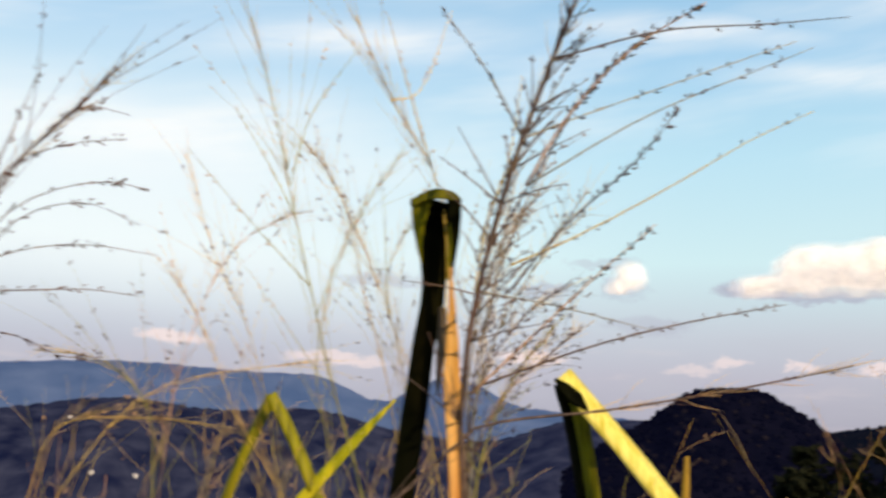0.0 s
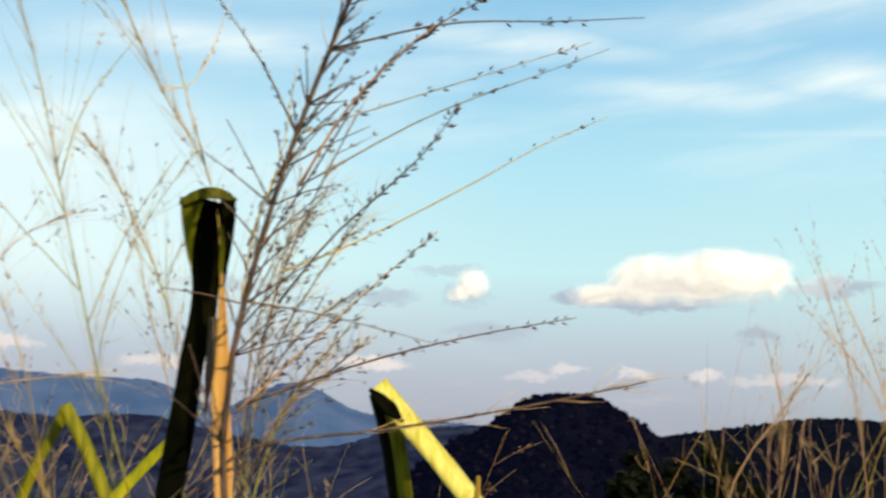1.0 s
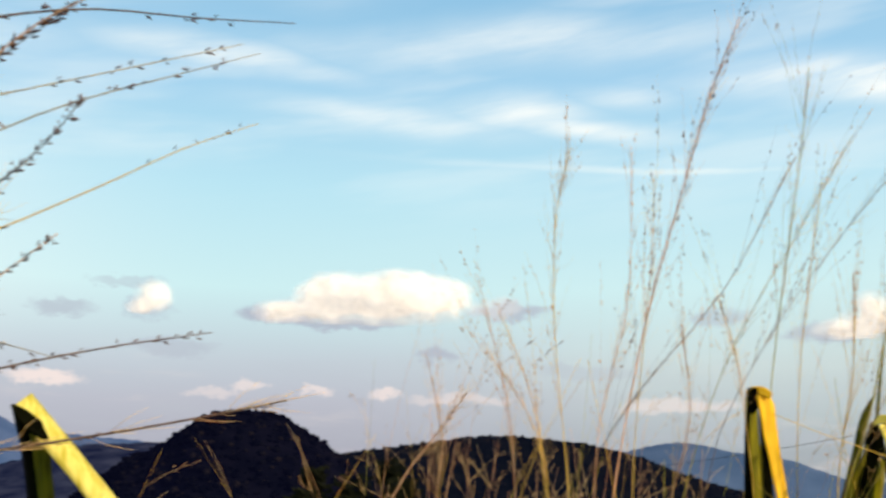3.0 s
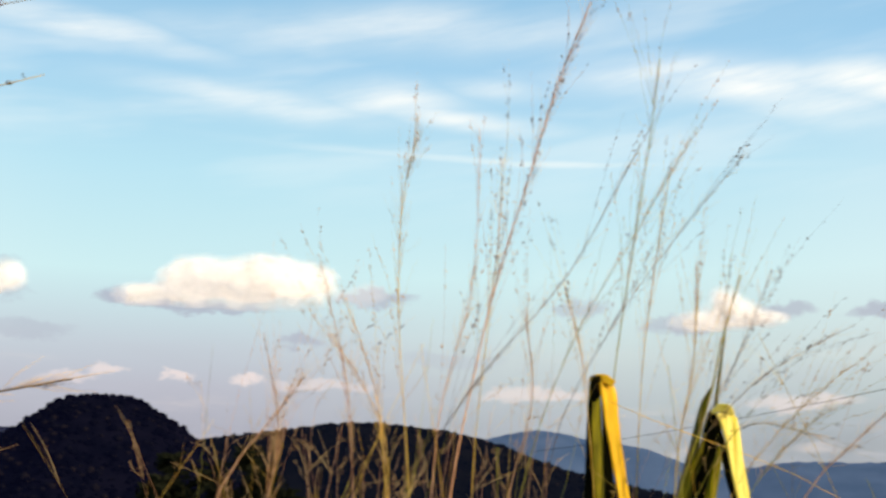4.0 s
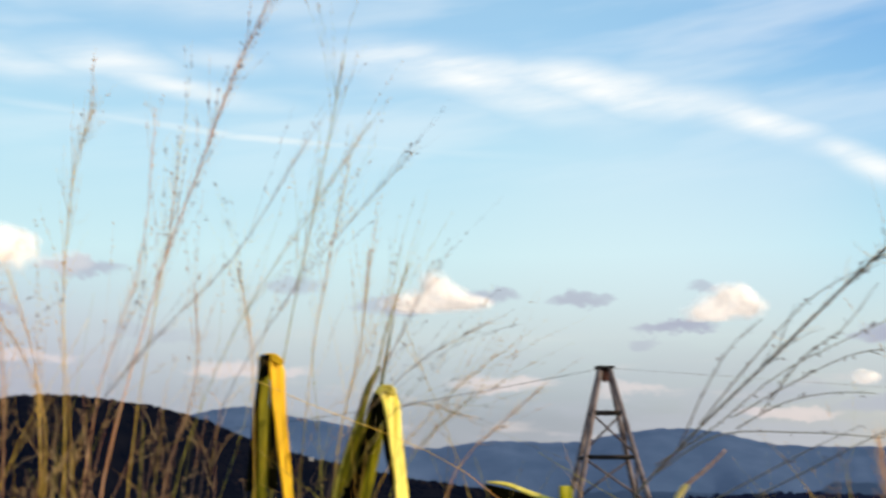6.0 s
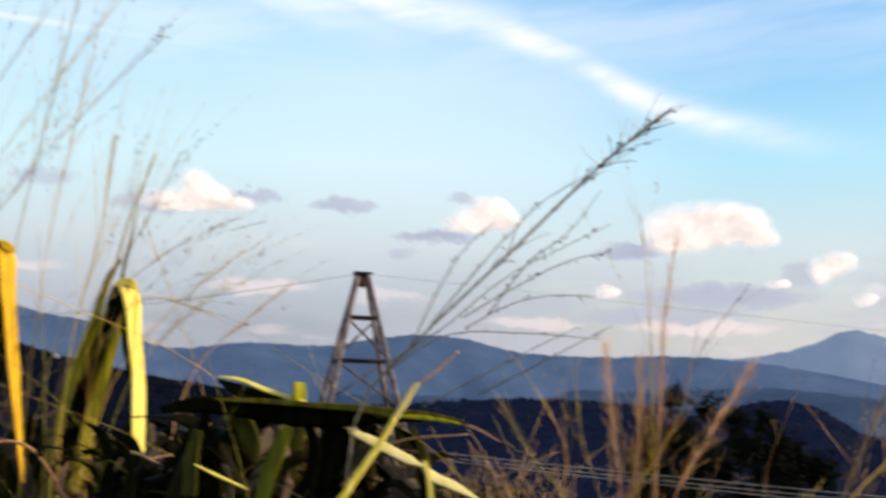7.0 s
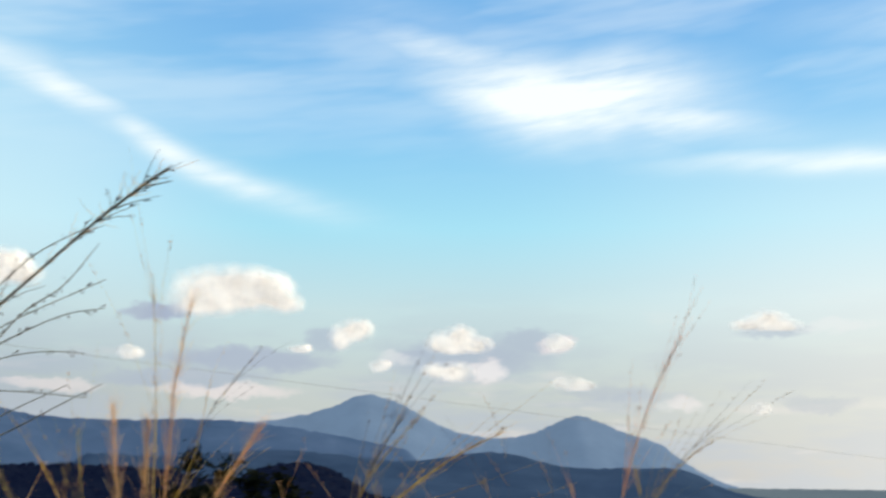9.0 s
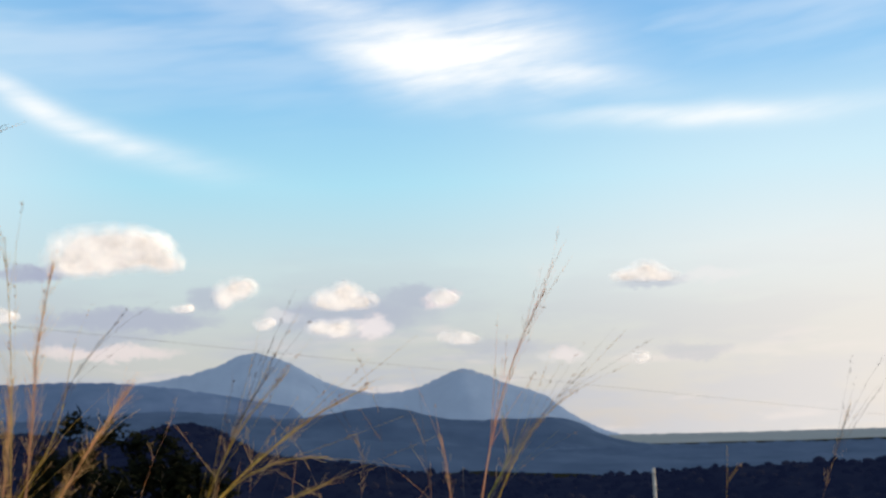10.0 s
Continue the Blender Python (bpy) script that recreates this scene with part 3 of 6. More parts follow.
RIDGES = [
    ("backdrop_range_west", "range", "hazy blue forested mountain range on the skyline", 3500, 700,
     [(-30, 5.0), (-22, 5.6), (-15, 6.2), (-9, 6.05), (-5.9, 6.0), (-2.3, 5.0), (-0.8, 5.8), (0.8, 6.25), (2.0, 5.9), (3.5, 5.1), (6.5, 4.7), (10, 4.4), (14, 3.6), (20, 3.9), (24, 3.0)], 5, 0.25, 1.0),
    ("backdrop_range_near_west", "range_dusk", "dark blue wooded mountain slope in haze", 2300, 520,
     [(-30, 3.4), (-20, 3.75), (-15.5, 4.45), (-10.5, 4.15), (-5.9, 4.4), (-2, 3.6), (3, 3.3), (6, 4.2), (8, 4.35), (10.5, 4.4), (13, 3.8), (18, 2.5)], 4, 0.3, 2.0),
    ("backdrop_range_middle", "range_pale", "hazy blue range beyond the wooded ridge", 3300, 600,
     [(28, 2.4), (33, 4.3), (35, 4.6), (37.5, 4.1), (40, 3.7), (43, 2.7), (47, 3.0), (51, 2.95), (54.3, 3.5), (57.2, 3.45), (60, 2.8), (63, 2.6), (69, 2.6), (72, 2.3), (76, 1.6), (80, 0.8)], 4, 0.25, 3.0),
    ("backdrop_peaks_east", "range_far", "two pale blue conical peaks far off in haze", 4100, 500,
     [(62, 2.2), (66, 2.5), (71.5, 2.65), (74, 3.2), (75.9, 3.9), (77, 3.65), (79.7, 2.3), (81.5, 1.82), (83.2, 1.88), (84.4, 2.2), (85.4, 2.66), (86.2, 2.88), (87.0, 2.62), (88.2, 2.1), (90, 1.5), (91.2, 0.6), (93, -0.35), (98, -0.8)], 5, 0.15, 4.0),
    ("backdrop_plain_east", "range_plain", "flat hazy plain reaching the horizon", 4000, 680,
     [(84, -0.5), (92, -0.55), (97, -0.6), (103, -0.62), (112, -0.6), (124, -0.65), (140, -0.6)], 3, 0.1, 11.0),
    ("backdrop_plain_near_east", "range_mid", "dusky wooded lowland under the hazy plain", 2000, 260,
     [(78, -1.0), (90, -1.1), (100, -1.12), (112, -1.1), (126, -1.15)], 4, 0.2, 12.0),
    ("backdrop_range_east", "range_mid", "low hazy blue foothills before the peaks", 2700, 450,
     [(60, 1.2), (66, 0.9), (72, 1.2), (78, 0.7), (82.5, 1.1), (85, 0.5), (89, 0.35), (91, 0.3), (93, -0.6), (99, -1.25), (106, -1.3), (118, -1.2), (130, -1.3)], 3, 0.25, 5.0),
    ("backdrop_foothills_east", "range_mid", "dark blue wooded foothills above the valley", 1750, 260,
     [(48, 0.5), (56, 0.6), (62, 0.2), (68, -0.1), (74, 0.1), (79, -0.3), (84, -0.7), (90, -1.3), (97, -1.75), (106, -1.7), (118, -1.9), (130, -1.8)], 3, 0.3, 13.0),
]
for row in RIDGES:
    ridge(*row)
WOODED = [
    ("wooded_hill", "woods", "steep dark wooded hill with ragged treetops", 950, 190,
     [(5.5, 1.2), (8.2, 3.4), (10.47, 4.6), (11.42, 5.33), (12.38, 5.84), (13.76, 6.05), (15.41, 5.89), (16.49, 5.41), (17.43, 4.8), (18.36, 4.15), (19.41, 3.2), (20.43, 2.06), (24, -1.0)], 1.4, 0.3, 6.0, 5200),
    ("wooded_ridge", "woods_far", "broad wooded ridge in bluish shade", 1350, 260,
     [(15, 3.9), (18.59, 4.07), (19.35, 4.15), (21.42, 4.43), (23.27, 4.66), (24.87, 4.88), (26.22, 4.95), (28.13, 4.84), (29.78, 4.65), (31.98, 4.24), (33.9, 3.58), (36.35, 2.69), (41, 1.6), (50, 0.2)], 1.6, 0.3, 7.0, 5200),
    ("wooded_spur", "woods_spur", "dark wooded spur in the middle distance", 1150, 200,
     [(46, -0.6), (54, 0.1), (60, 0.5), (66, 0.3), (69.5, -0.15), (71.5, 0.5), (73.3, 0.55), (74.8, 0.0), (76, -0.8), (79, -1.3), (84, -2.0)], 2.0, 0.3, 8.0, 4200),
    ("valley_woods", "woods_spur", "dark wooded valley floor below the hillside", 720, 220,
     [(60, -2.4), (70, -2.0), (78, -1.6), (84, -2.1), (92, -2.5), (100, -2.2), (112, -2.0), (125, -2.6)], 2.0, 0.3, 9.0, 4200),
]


def ball_mesh(sub):
    bm = bmesh.new()
    bmesh.ops.create_icosphere(bm, subdivisions=sub, radius=1)
    v = np.array([p.co[:] for p in bm.verts])
    f = np.array([[p.index for p in q.verts] for q in bm.faces])
    bm.free()
    return v, f


BALL = {k: ball_mesh(k) for k in (1, 5, 6)}


def clumps(name, centres, sizes, material, sub, lump, seed, smooth=True, squash=0.8, stretch=None):
    """Many uneven rounded clumps in one mesh."""
    rng = np.random.default_rng(seed)
    bv, bf = BALL[sub]
    allv, allf = [], []
    for i, (c, r) in enumerate(zip(centres, sizes)):
        w = 1 + lump * (rng.random(len(bv)) - 0.5) * 2
        q = bv * w[:, None] * r
        q[:, 2] *= squash
        a = rng.random() * 6.3
        q = q @ np.array([[math.cos(a), math.sin(a), 0], [-math.sin(a), math.cos(a), 0], [0, 0, 1]])
        if stretch:
            ax = np.array(stretch[0])
            q = q + np.outer(q @ ax, ax) * (stretch[1] - 1)
        allv.append(q + np.array(c))
        allf.append(bf + i * len(bv))
    me = bpy.data.meshes.new(name)
    me.from_pydata(np.concatenate(allv).tolist(), [], np.concatenate(allf).tolist())
    me.polygons.foreach_set("use_smooth", [smooth] * len(me.polygons))
    me.materials.append(MAT[material])
    return me


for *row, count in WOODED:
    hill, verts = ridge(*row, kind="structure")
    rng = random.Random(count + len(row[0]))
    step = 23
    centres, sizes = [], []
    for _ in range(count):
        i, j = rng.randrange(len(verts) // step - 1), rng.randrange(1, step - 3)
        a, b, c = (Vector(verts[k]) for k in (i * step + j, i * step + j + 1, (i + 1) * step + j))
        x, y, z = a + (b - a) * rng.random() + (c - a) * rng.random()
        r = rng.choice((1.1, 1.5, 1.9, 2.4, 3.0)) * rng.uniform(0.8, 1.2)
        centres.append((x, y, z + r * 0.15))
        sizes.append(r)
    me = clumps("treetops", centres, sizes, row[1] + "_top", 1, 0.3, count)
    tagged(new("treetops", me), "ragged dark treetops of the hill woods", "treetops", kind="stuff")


# ---- clouds ----
def cumulus(name, label, turn, up, lumps, seed, away=3900, base=None, billow=0.16):
    """A heap cloud: rounded lumps (sideways, up, half width, half height, in degrees) grown together over a flattish
    base, its skin broken into small billows, with thin veils on its camera side that feather its edge."""
    k = away * math.pi / 180
    root = new(name)
    root.location = far_point(turn, up, away)
    tagged(root, label, "cloud", "clouds over the valley")
    right = Vector((math.cos(radians(turn)), -math.sin(radians(turn)), 0))
    back = toward(turn, 0)
    lump = np.array(lumps, float)
    half_w = max(abs(lump[:, 0]) + lump[:, 2])
    half_h = max(abs(lump[:, 1]) + lump[:, 3])
    deep = 0.6 * half_w
    scale = np.array([half_w, deep, half_h])

    def field(p):
        total = np.zeros(len(p))
        for x, z, w, h in lump:
            d2 = ((p[:, 0] - x) / w) ** 2 + (p[:, 1] / max(w * 0.75, h)) ** 2 + ((p[:, 2] - z) / h) ** 2
            total += np.exp(-2.4 * d2)
        return total

    for level, (skin, kind_name) in [(0.48, ("cloud", "body"))] + [(level, (skin, "veil")) for level, skin, _ in VEILS]:
        bv, bf = BALL[6 if half_w > 2 and skin == "cloud" else 5]
        ways = bv * scale
        reach = np.full(len(bv), 0.05)
        for step in np.linspace(1.9, 0.05, 90):
            hit = (field(ways * step) > level) & (reach < 0.051)
            reach[hit] = step
        pts = []
        grain = 1.5 / max(half_h, 0.35)
        for q, r in zip(ways, reach):
            p = Vector(q * r)
            seat = p * grain + Vector((seed * 3.7, 0, 0))
            puff = 0.5 - abs(noise.noise(seat)) + 0.35 * (0.5 - abs(noise.noise(seat * 2.1))) + 0.1 * (0.5 - abs(noise.noise(seat * 4.6)))
            p = p * (1 + billow * (1.0 if skin == "cloud" else 1.15) * (puff - 0.35))
            if base is not None and p.z < base:
                p.z = base + (p.z - base) * 0.25
            pts.append(right * (p.x * k) + back * (p.y * k) + Vector((0, 0, p.z * k)))
        shape = Shape()
        # a veil covers only the half that faces the camera, open behind
        near_side = bf if skin == "cloud" else bf[bv[bf].mean(axis=1)[:, 1] < 0.12]
        shape.add(pts, near_side.tolist())
        part(kind_name, shape, "cloud_thin" if skin == "cloud" and label == PUFF else skin, root, "" if skin == "cloud" else "thin feathered edge of the cloud")
    return root


BRIGHT = "bright cream-white heap cloud with a grey flat base"
PUFF = "small pinkish-white puff of cloud near the horizon"
CLOUDS = [  # label, bearing, height, base below the middle, lumps
    (BRIGHT, 20.5, 11.35, -1.0, [(0.2, 0.0, 3.3, 1.2), (-2.4, 0.2, 1.5, 1.2), (-2.6, 0.6, 1.0, 0.7), (1.0, 0.85, 1.7, 0.75), (3.0, 0.3, 1.4, 0.95), (-3.3, -0.2, 1.1, 0.9), (-5.2, -0.55, 1.1, 0.55)]),
    (BRIGHT, 44.2, 9.85, -0.65, [(0.1, 0.0, 1.5, 0.75), (-0.1, 0.75, 0.75, 0.7), (-1.4, -0.25, 1.3, 0.5), (1.4, -0.2, 1.3, 0.4)]),
    (BRIGHT, 58.4, 9.35, -0.75, [(0.0, 0.0, 1.25, 0.85), (0.35, 0.35, 0.9, 0.65), (-1.0, -0.35, 1.1, 0.5), (1.1, -0.2, 0.8, 0.55)]),
    (BRIGHT, 69.35, 8.75, None, [(-1.3, 0.05, 1.6, 1.1), (-1.6, -0.6, 1.4, 0.6), (0.4, 0.4, 1.8, 0.85), (1.6, 0.05, 1.2, 0.8), (2.4, -0.5, 0.8, 0.5), (0.3, -0.35, 1.4, 0.65)]),
    (BRIGHT, 75.0, 6.8, None, [(0.15, 0.15, 0.9, 0.55), (-0.5, -0.25, 0.5, 0.5), (0.5, 0.3, 0.5, 0.4)]),
    (BRIGHT, 80.3, 6.4, -0.5, [(-0.2, 0.0, 1.1, 0.65), (0.2, 0.45, 0.6, 0.45), (0.9, -0.15, 0.8, 0.45), (-0.9, -0.1, 0.6, 0.4)]),
    (BRIGHT, 79.95, 4.95, -0.4, [(0.2, 0.0, 0.95, 0.5), (-0.75, 0.05, 0.7, 0.38)]),
    (PUFF, 85.9, 4.3, -0.25, [(0.0, 0.05, 0.7, 0.32), (0.6, -0.05, 0.5, 0.22), (-0.5, 0.1, 0.4, 0.25)]),
    (BRIGHT, 95.2, 7.1, -0.35, [(0.1, 0.15, 0.8, 0.5), (-0.8, -0.05, 0.8, 0.3), (0.9, -0.15, 0.7, 0.35)]),
    (PUFF, 9.2, 11.15, -0.65, [(0.1, 0.15, 0.8, 0.72), (-0.4, -0.35, 0.6, 0.42)]),
    (PUFF, 64.5, 5.7, -0.3, [(0.0, 0.0, 0.58, 0.3), (-0.2, 0.2, 0.3, 0.2)]),
    (PUFF, 72.5, 6.05, None, [(0.0, 0.0, 0.5, 0.18), (0.35, 0.03, 0.25, 0.2)]),
    (PUFF, 76.4, 5.25, None, [(0.0, 0.0, 0.45, 0.28), (0.3, 0.1, 0.3, 0.2)]),
    (PUFF, 85.1, 6.4, None, [(0.0, 0.0, 0.55, 0.42), (0.5, -0.1, 0.4, 0.25)]),
    (PUFF, 94.8, 3.1, None, [(0.0, 0.0, 0.42, 0.27)]),
]
for i, (label, turn, up, floor_at, lumps) in enumerate(CLOUDS):
    cumulus("cloud", label, turn, up, lumps, 100 + i, base=floor_at, billow=0.10 if label == BRIGHT else 0.2)


# ---- lattice tower and wires ----
def make_tower():
    away, turn = 45.0, 52.55
    base = far_point(turn, 0, away)
    gz = ground_z(base.x, base.y)
    root = new("lattice_tower")
    root.location = (base.x, base.y, gz)
    root.rotation_euler = (0, 0, radians(-turn + 9))
    tagged(root, "weathered steel lattice power line tower on the slope below", "pylon")
    top = EYE.z + away * math.tan(radians(6.5)) - gz
    vis = EYE.z + away * math.tan(radians(0.5)) - gz

    def half(z):
        return 0.17 + (top - z) / (top - vis) * 1.06

    corners = [(-1, -1), (1, -1), (1, 1), (-1, 1)]
    for cx, cy in corners:
        s = Shape()
        s.tube([(cx * half(z), cy * half(z), z) for z in (-0.3, top * 0.5, top)], [0.115, 0.105, 0.09], 4)
        part("leg", s, "steel", root)
    levels = [top - d for d in (1.72, 3.38, 5.2, 7.4, 9.9)]
    for n, z in enumerate(levels):
        for k in range(4):
            (ax, ay), (bx, by) = corners[k], corners[(k + 1) % 4]
            s = Shape()
            h = half(z)
            s.tube([(ax * h, ay * h, z), (bx * h, by * h, z)], [0.07, 0.07], 4)
            part("crossbar", s, "steel_dark", root)
            if n + 1 < len(levels):
                z2 = levels[n + 1]
                h2 = half(z2)
                s = Shape()
                s.tube([(ax * h, ay * h, z - 0.12), (bx * h2, by * h2, z2 + 0.08)], [0.045, 0.045], 4)
                part("diagonal_brace", s, "steel", root)
    for k in range(2):
        s = Shape()
        y = -1 if k == 0 else 1
        s.tube([(-half(top) * 1.25, y * half(top), top), (half(top) * 1.25, y * half(top), top)], [0.06, 0.06], 4)
        part("top_beam", s, "steel_dark", root)
    s = Shape()
    s.box((-0.34, -0.3, top - 0.03), (0.34, 0.3, top + 0.05))
    part("cap_plate", s, "steel_dark", root, smooth=False)
    s = Shape()
    s.tube([(0, 0, top - 0.55), (0, 0, top - 0.45), (0, 0, top - 0.35), (0, 0, top - 0.25), (0, 0, top - 0.05)], [0.04, 0.17, 0.10, 0.19, 0.06], 8)
    part("insulator", s, "porcelain", root, "brown porcelain insulator")
    return Vector((base.x, base.y, gz + top))


TOWER_TOP = make_tower()


def wire(a, b, sag, radius, label, skin="wire"):
    s = Shape()
    pts = []
    for k in range(25):
        u = k / 24
        p = Vector(a).lerp(Vector(b), u)
        p.z -= sag * 4 * u * (1 - u)
        pts.append(p)
    s.tube(pts, [radius] * 25, 5)
    return tagged(part("power_line", s, skin), label, "wire", "power lines")


wire(TOWER_TOP, far_point(33, 3.4, 70), 0.25, 0.011, "thin overhead wire running to the tower top", "steel_dark")
wire(TOWER_TOP, far_point(108, -0.35, 95), 0.0, 0.007, "thin overhead wire running to the tower top")
for drop, away in ((0.0, 46), (0.28, 45), (0.5, 44)):
    wire(far_point(44, -0.9 - drop * 0.5, away - 4), far_point(88, -4.1 - drop, away), 0.15, 0.012, "pale sunlit power line strung low over the valley")


# ---- tall grass ----
def rooted(pts, foot=None):
    """The line carried on down to the ground."""
    p = [Vector(q) for q in pts]
    if foot is not None:
        f = Vector(foot)
        f.z = ground_z(f.x, f.y) - 0.02
        return [f, f.lerp(p[0], 0.45), f.lerp(p[0], 0.85)] + p
    d = (p[0] - p[1]).normalized()
    x, y = p[0].x + d.x * 0.25, p[0].y + d.y * 0.25
    return [Vector((x, y, ground_z(x, y) - 0.02)), p[0].lerp(Vector((x, y, 0)), 0.35)] + p


def spray_of(shape, seeds, line, rng, count, reach, thick, husk, start=0.35, fan=0.5):
    """Fine side shoots with husks, rising from the upper part of a line."""
    for _ in range(count):
        u = rng.uniform(start, 0.97)
        i = min(int(u * (len(line) - 1)), len(line) - 2)
        p, d = line[i], (line[i + 1] - line[i]).normalized()
        out = Vector((rng.uniform(-1, 1), rng.uniform(-1, 1), rng.uniform(-0.5, 0.6)))
        way = (d + out * fan * rng.uniform(0.5, 1.2)).normalized()
        n = reach * rng.uniform(0.4, 1.0) * (1.15 - 0.6 * u)
        bow = Vector((rng.uniform(-0.1, 0.1), rng.uniform(-0.1, 0.1), rng.uniform(-0.16, 0.04))) * n
        sub = glide([p, p + way * n * 0.5 + bow * 0.2, p + way * n + bow], 6)
        shape.tube(sub, [thick * (1 - 0.13 * k) for k in range(6)], 4)
        husks(seeds, sub, rng, max(2, int(n / 0.028)), husk)


def husks(seeds, line, rng, count, size, start=0.3, bunch=True, spread=0.9):
    k = 0
    while k < count:
        u = rng.uniform(start, 1.0)
        for _ in range(rng.choice((1, 1, 2, 3)) if bunch else 1):
            i = min(int(u * (len(line) - 1)), len(line) - 2)
            d = (line[i + 1] - line[i]).normalized()
            p = line[i].lerp(line[i + 1], u * (len(line) - 1) - i)
            off = Vector((rng.uniform(-1, 1), rng.uniform(-1, 1), rng.uniform(-1, 1))) * size * spread
            s = size * rng.uniform(0.55, 1.25)
            seeds.tube([p, p + off], [0.0002, 0.00015], 3)
            seeds.bead(p + off, d + off.normalized() * 0.6, s * 2.1, s * 0.62)
            k += 1
            u = u + rng.uniform(0.0, 0.05)
            if u > 0.98:
                break


def feather(shape, line, rng, count, reach, start=0.55, fan=0.34):
    """Fine hairs and empty glumes hugging a stalk, which give it its soft outline."""
    for _ in range(count):
        u = rng.uniform(start, 0.99)
        i = min(int(u * (len(line) - 1)), len(line) - 2)
        p, d = line[i].lerp(line[i + 1], u * (len(line) - 1) - i), (line[i + 1] - line[i]).normalized()
        out = Vector((rng.gauss(0, 1), rng.gauss(0, 1), rng.gauss(0, 0.7)))
        n = reach * rng.uniform(0.4, 1.1)
        q = p + (d + out * fan).normalized() * n
        shape.tube([p, p.lerp(q, 0.5) + out * n * 0.04, q], [0.00024, 0.00020, 0.00008], 3)


def grass_stalk(pts, thick, skin, seed, label, branches=(), spray=10, reach=0.22, husk=0.0035, seed_skin="seed", fan=0.5, tip_husks=14, start=0.35, reaches_ground=True, lush=1.0, foot=None, shades=(), hair=40, hair_reach=0.035):
    rng = random.Random(seed)
    line = glide(rooted(pts, foot) if reaches_ground else pts, 26)
    root = new("grass_stalk")
    root.location = line[0]
    off = line[0].copy()
    local = [p - off for p in line]
    tagged(root, label, "tall grass", "tall grass on the hillside")
    s = Shape()
    s.tube(local, [thick * (1 - 0.52 * k / 25) for k in range(26)], 6)
    part("culm", s, skin, root)
    for n, (bpts, bthick, count) in enumerate(branches):
        bl = glide([Vector(q) - off for q in bpts], 12)
        s = Shape()
        s.tube(bl, [bthick * 0.78 * (1 - 0.65 * k / 11) for k in range(12)], 5)
        b = part("branch", s, shades[n % len(shades)] if shades else skin, root)
        g = Shape()
        husks(g, bl, rng, int(count * lush), husk * 1.15, 0.12, spread=1.3)
        tagged(part("spikelet", g, seed_skin, b, "small dark seed husks"), kind="stuff")
    s, g = Shape(), Shape()
    if spray:
        spray_of(s, g, local, rng, spray, reach, max(thick * 0.24, 0.00022), husk, start, fan)
        tagged(part("panicle", s, skin, root), kind="stuff")
    husks(g, local[-9:], rng, tip_husks, husk, 0.0)
    if hair:
        f = Shape()
        feather(f, local, rng, hair, hair_reach)
        tagged(part("feathery_hair", f, "hair", root, "fine pale hair along the stalk"), kind="stuff")
    tagged(part("seed_head", g, seed_skin, root, "loose seed head"), kind="stuff")
    return root


DARK = "tall weathered grass stalk with dark seed heads"
STRAW = "tall straw-coloured grass stalk with a thin seed head"
GREEN = "tall olive-green grass stalk with a feathery seed head"
RUSSET = "russet dry grass stalk with a drooping plume"

# big open plume
grass_stalk([(-0.01, 0.768, 1.598), (0, 0.758, 1.656), (0.022, 0.734, 1.739), (0.042, 0.712, 1.796), (0.058, 0.69, 1.84)], 0.0030, "culm_dark", 11, DARK, [
    ([(0.042, 0.714, 1.791), (0.117, 0.715, 1.815), (0.184, 0.717, 1.823), (0.244, 0.717, 1.831)], 0.0011, 12),
    ([(0.026, 0.743, 1.709), (0.05, 0.721, 1.75), (0.094, 0.691, 1.794), (0.133, 0.667, 1.814)], 0.0014, 40),
    ([(0.026, 0.733, 1.741), (0.058, 0.758, 1.763), (0.128, 0.771, 1.796), (0.223, 0.769, 1.834)], 0.0011, 16),
    ([(0.026, 0.743, 1.709), (0.112, 0.749, 1.766), (0.178, 0.758, 1.8), (0.235, 0.767, 1.829)], 0.0009, 10),
    ([(0.017, 0.76, 1.637), (0.049, 0.737, 1.677), (0.079, 0.713, 1.703), (0.1, 0.691, 1.722), (0.116, 0.667, 1.743)], 0.0011, 34),
    ([(0.018, 0.757, 1.656), (0.057, 0.779, 1.679), (0.139, 0.785, 1.728), (0.195, 0.792, 1.765), (0.244, 0.801, 1.792)], 0.0010, 8),
    ([(-0.002, 0.761, 1.637), (0.039, 0.784, 1.636), (0.122, 0.801, 1.622)], 0.0010, 12),
    ([(-0.005, 0.771, 1.572), (0.083, 0.786, 1.608), (0.153, 0.797, 1.629), (0.221, 0.805, 1.645)], 0.0013, 26),
    ([(-0.006, 0.771, 1.568), (0.037, 0.763, 1.611), (0.074, 0.753, 1.648), (0.114, 0.738, 1.684)], 0.0012, 46),
    ([(0.022, 0.734, 1.741), (0, 0.74, 1.785), (-0.037, 0.741, 1.837)], 0.0013, 12),
    ([(-0.004, 0.754, 1.671), (0.014, 0.747, 1.722), (0.036, 0.74, 1.762), (0.066, 0.721, 1.82)], 0.0010, 36),
    ([(0.001, 0.756, 1.663), (0.038, 0.751, 1.728), (0.068, 0.744, 1.781), (0.113, 0.733, 1.825)], 0.0010, 34),
    ([(-0.006, 0.762, 1.637), (-0, 0.752, 1.682), (0.013, 0.74, 1.724), (0.02, 0.72, 1.78)], 0.0009, 26),
], 80, 0.09, 0.0020, start=0.25, fan=1.4, lush=1.7, foot=far_point(1.5, 0, 1.25), shades=("culm_dark", "culm_pink", "culm_grey", "culm_grey", "culm_dark", "culm_straw", "culm_grey"))
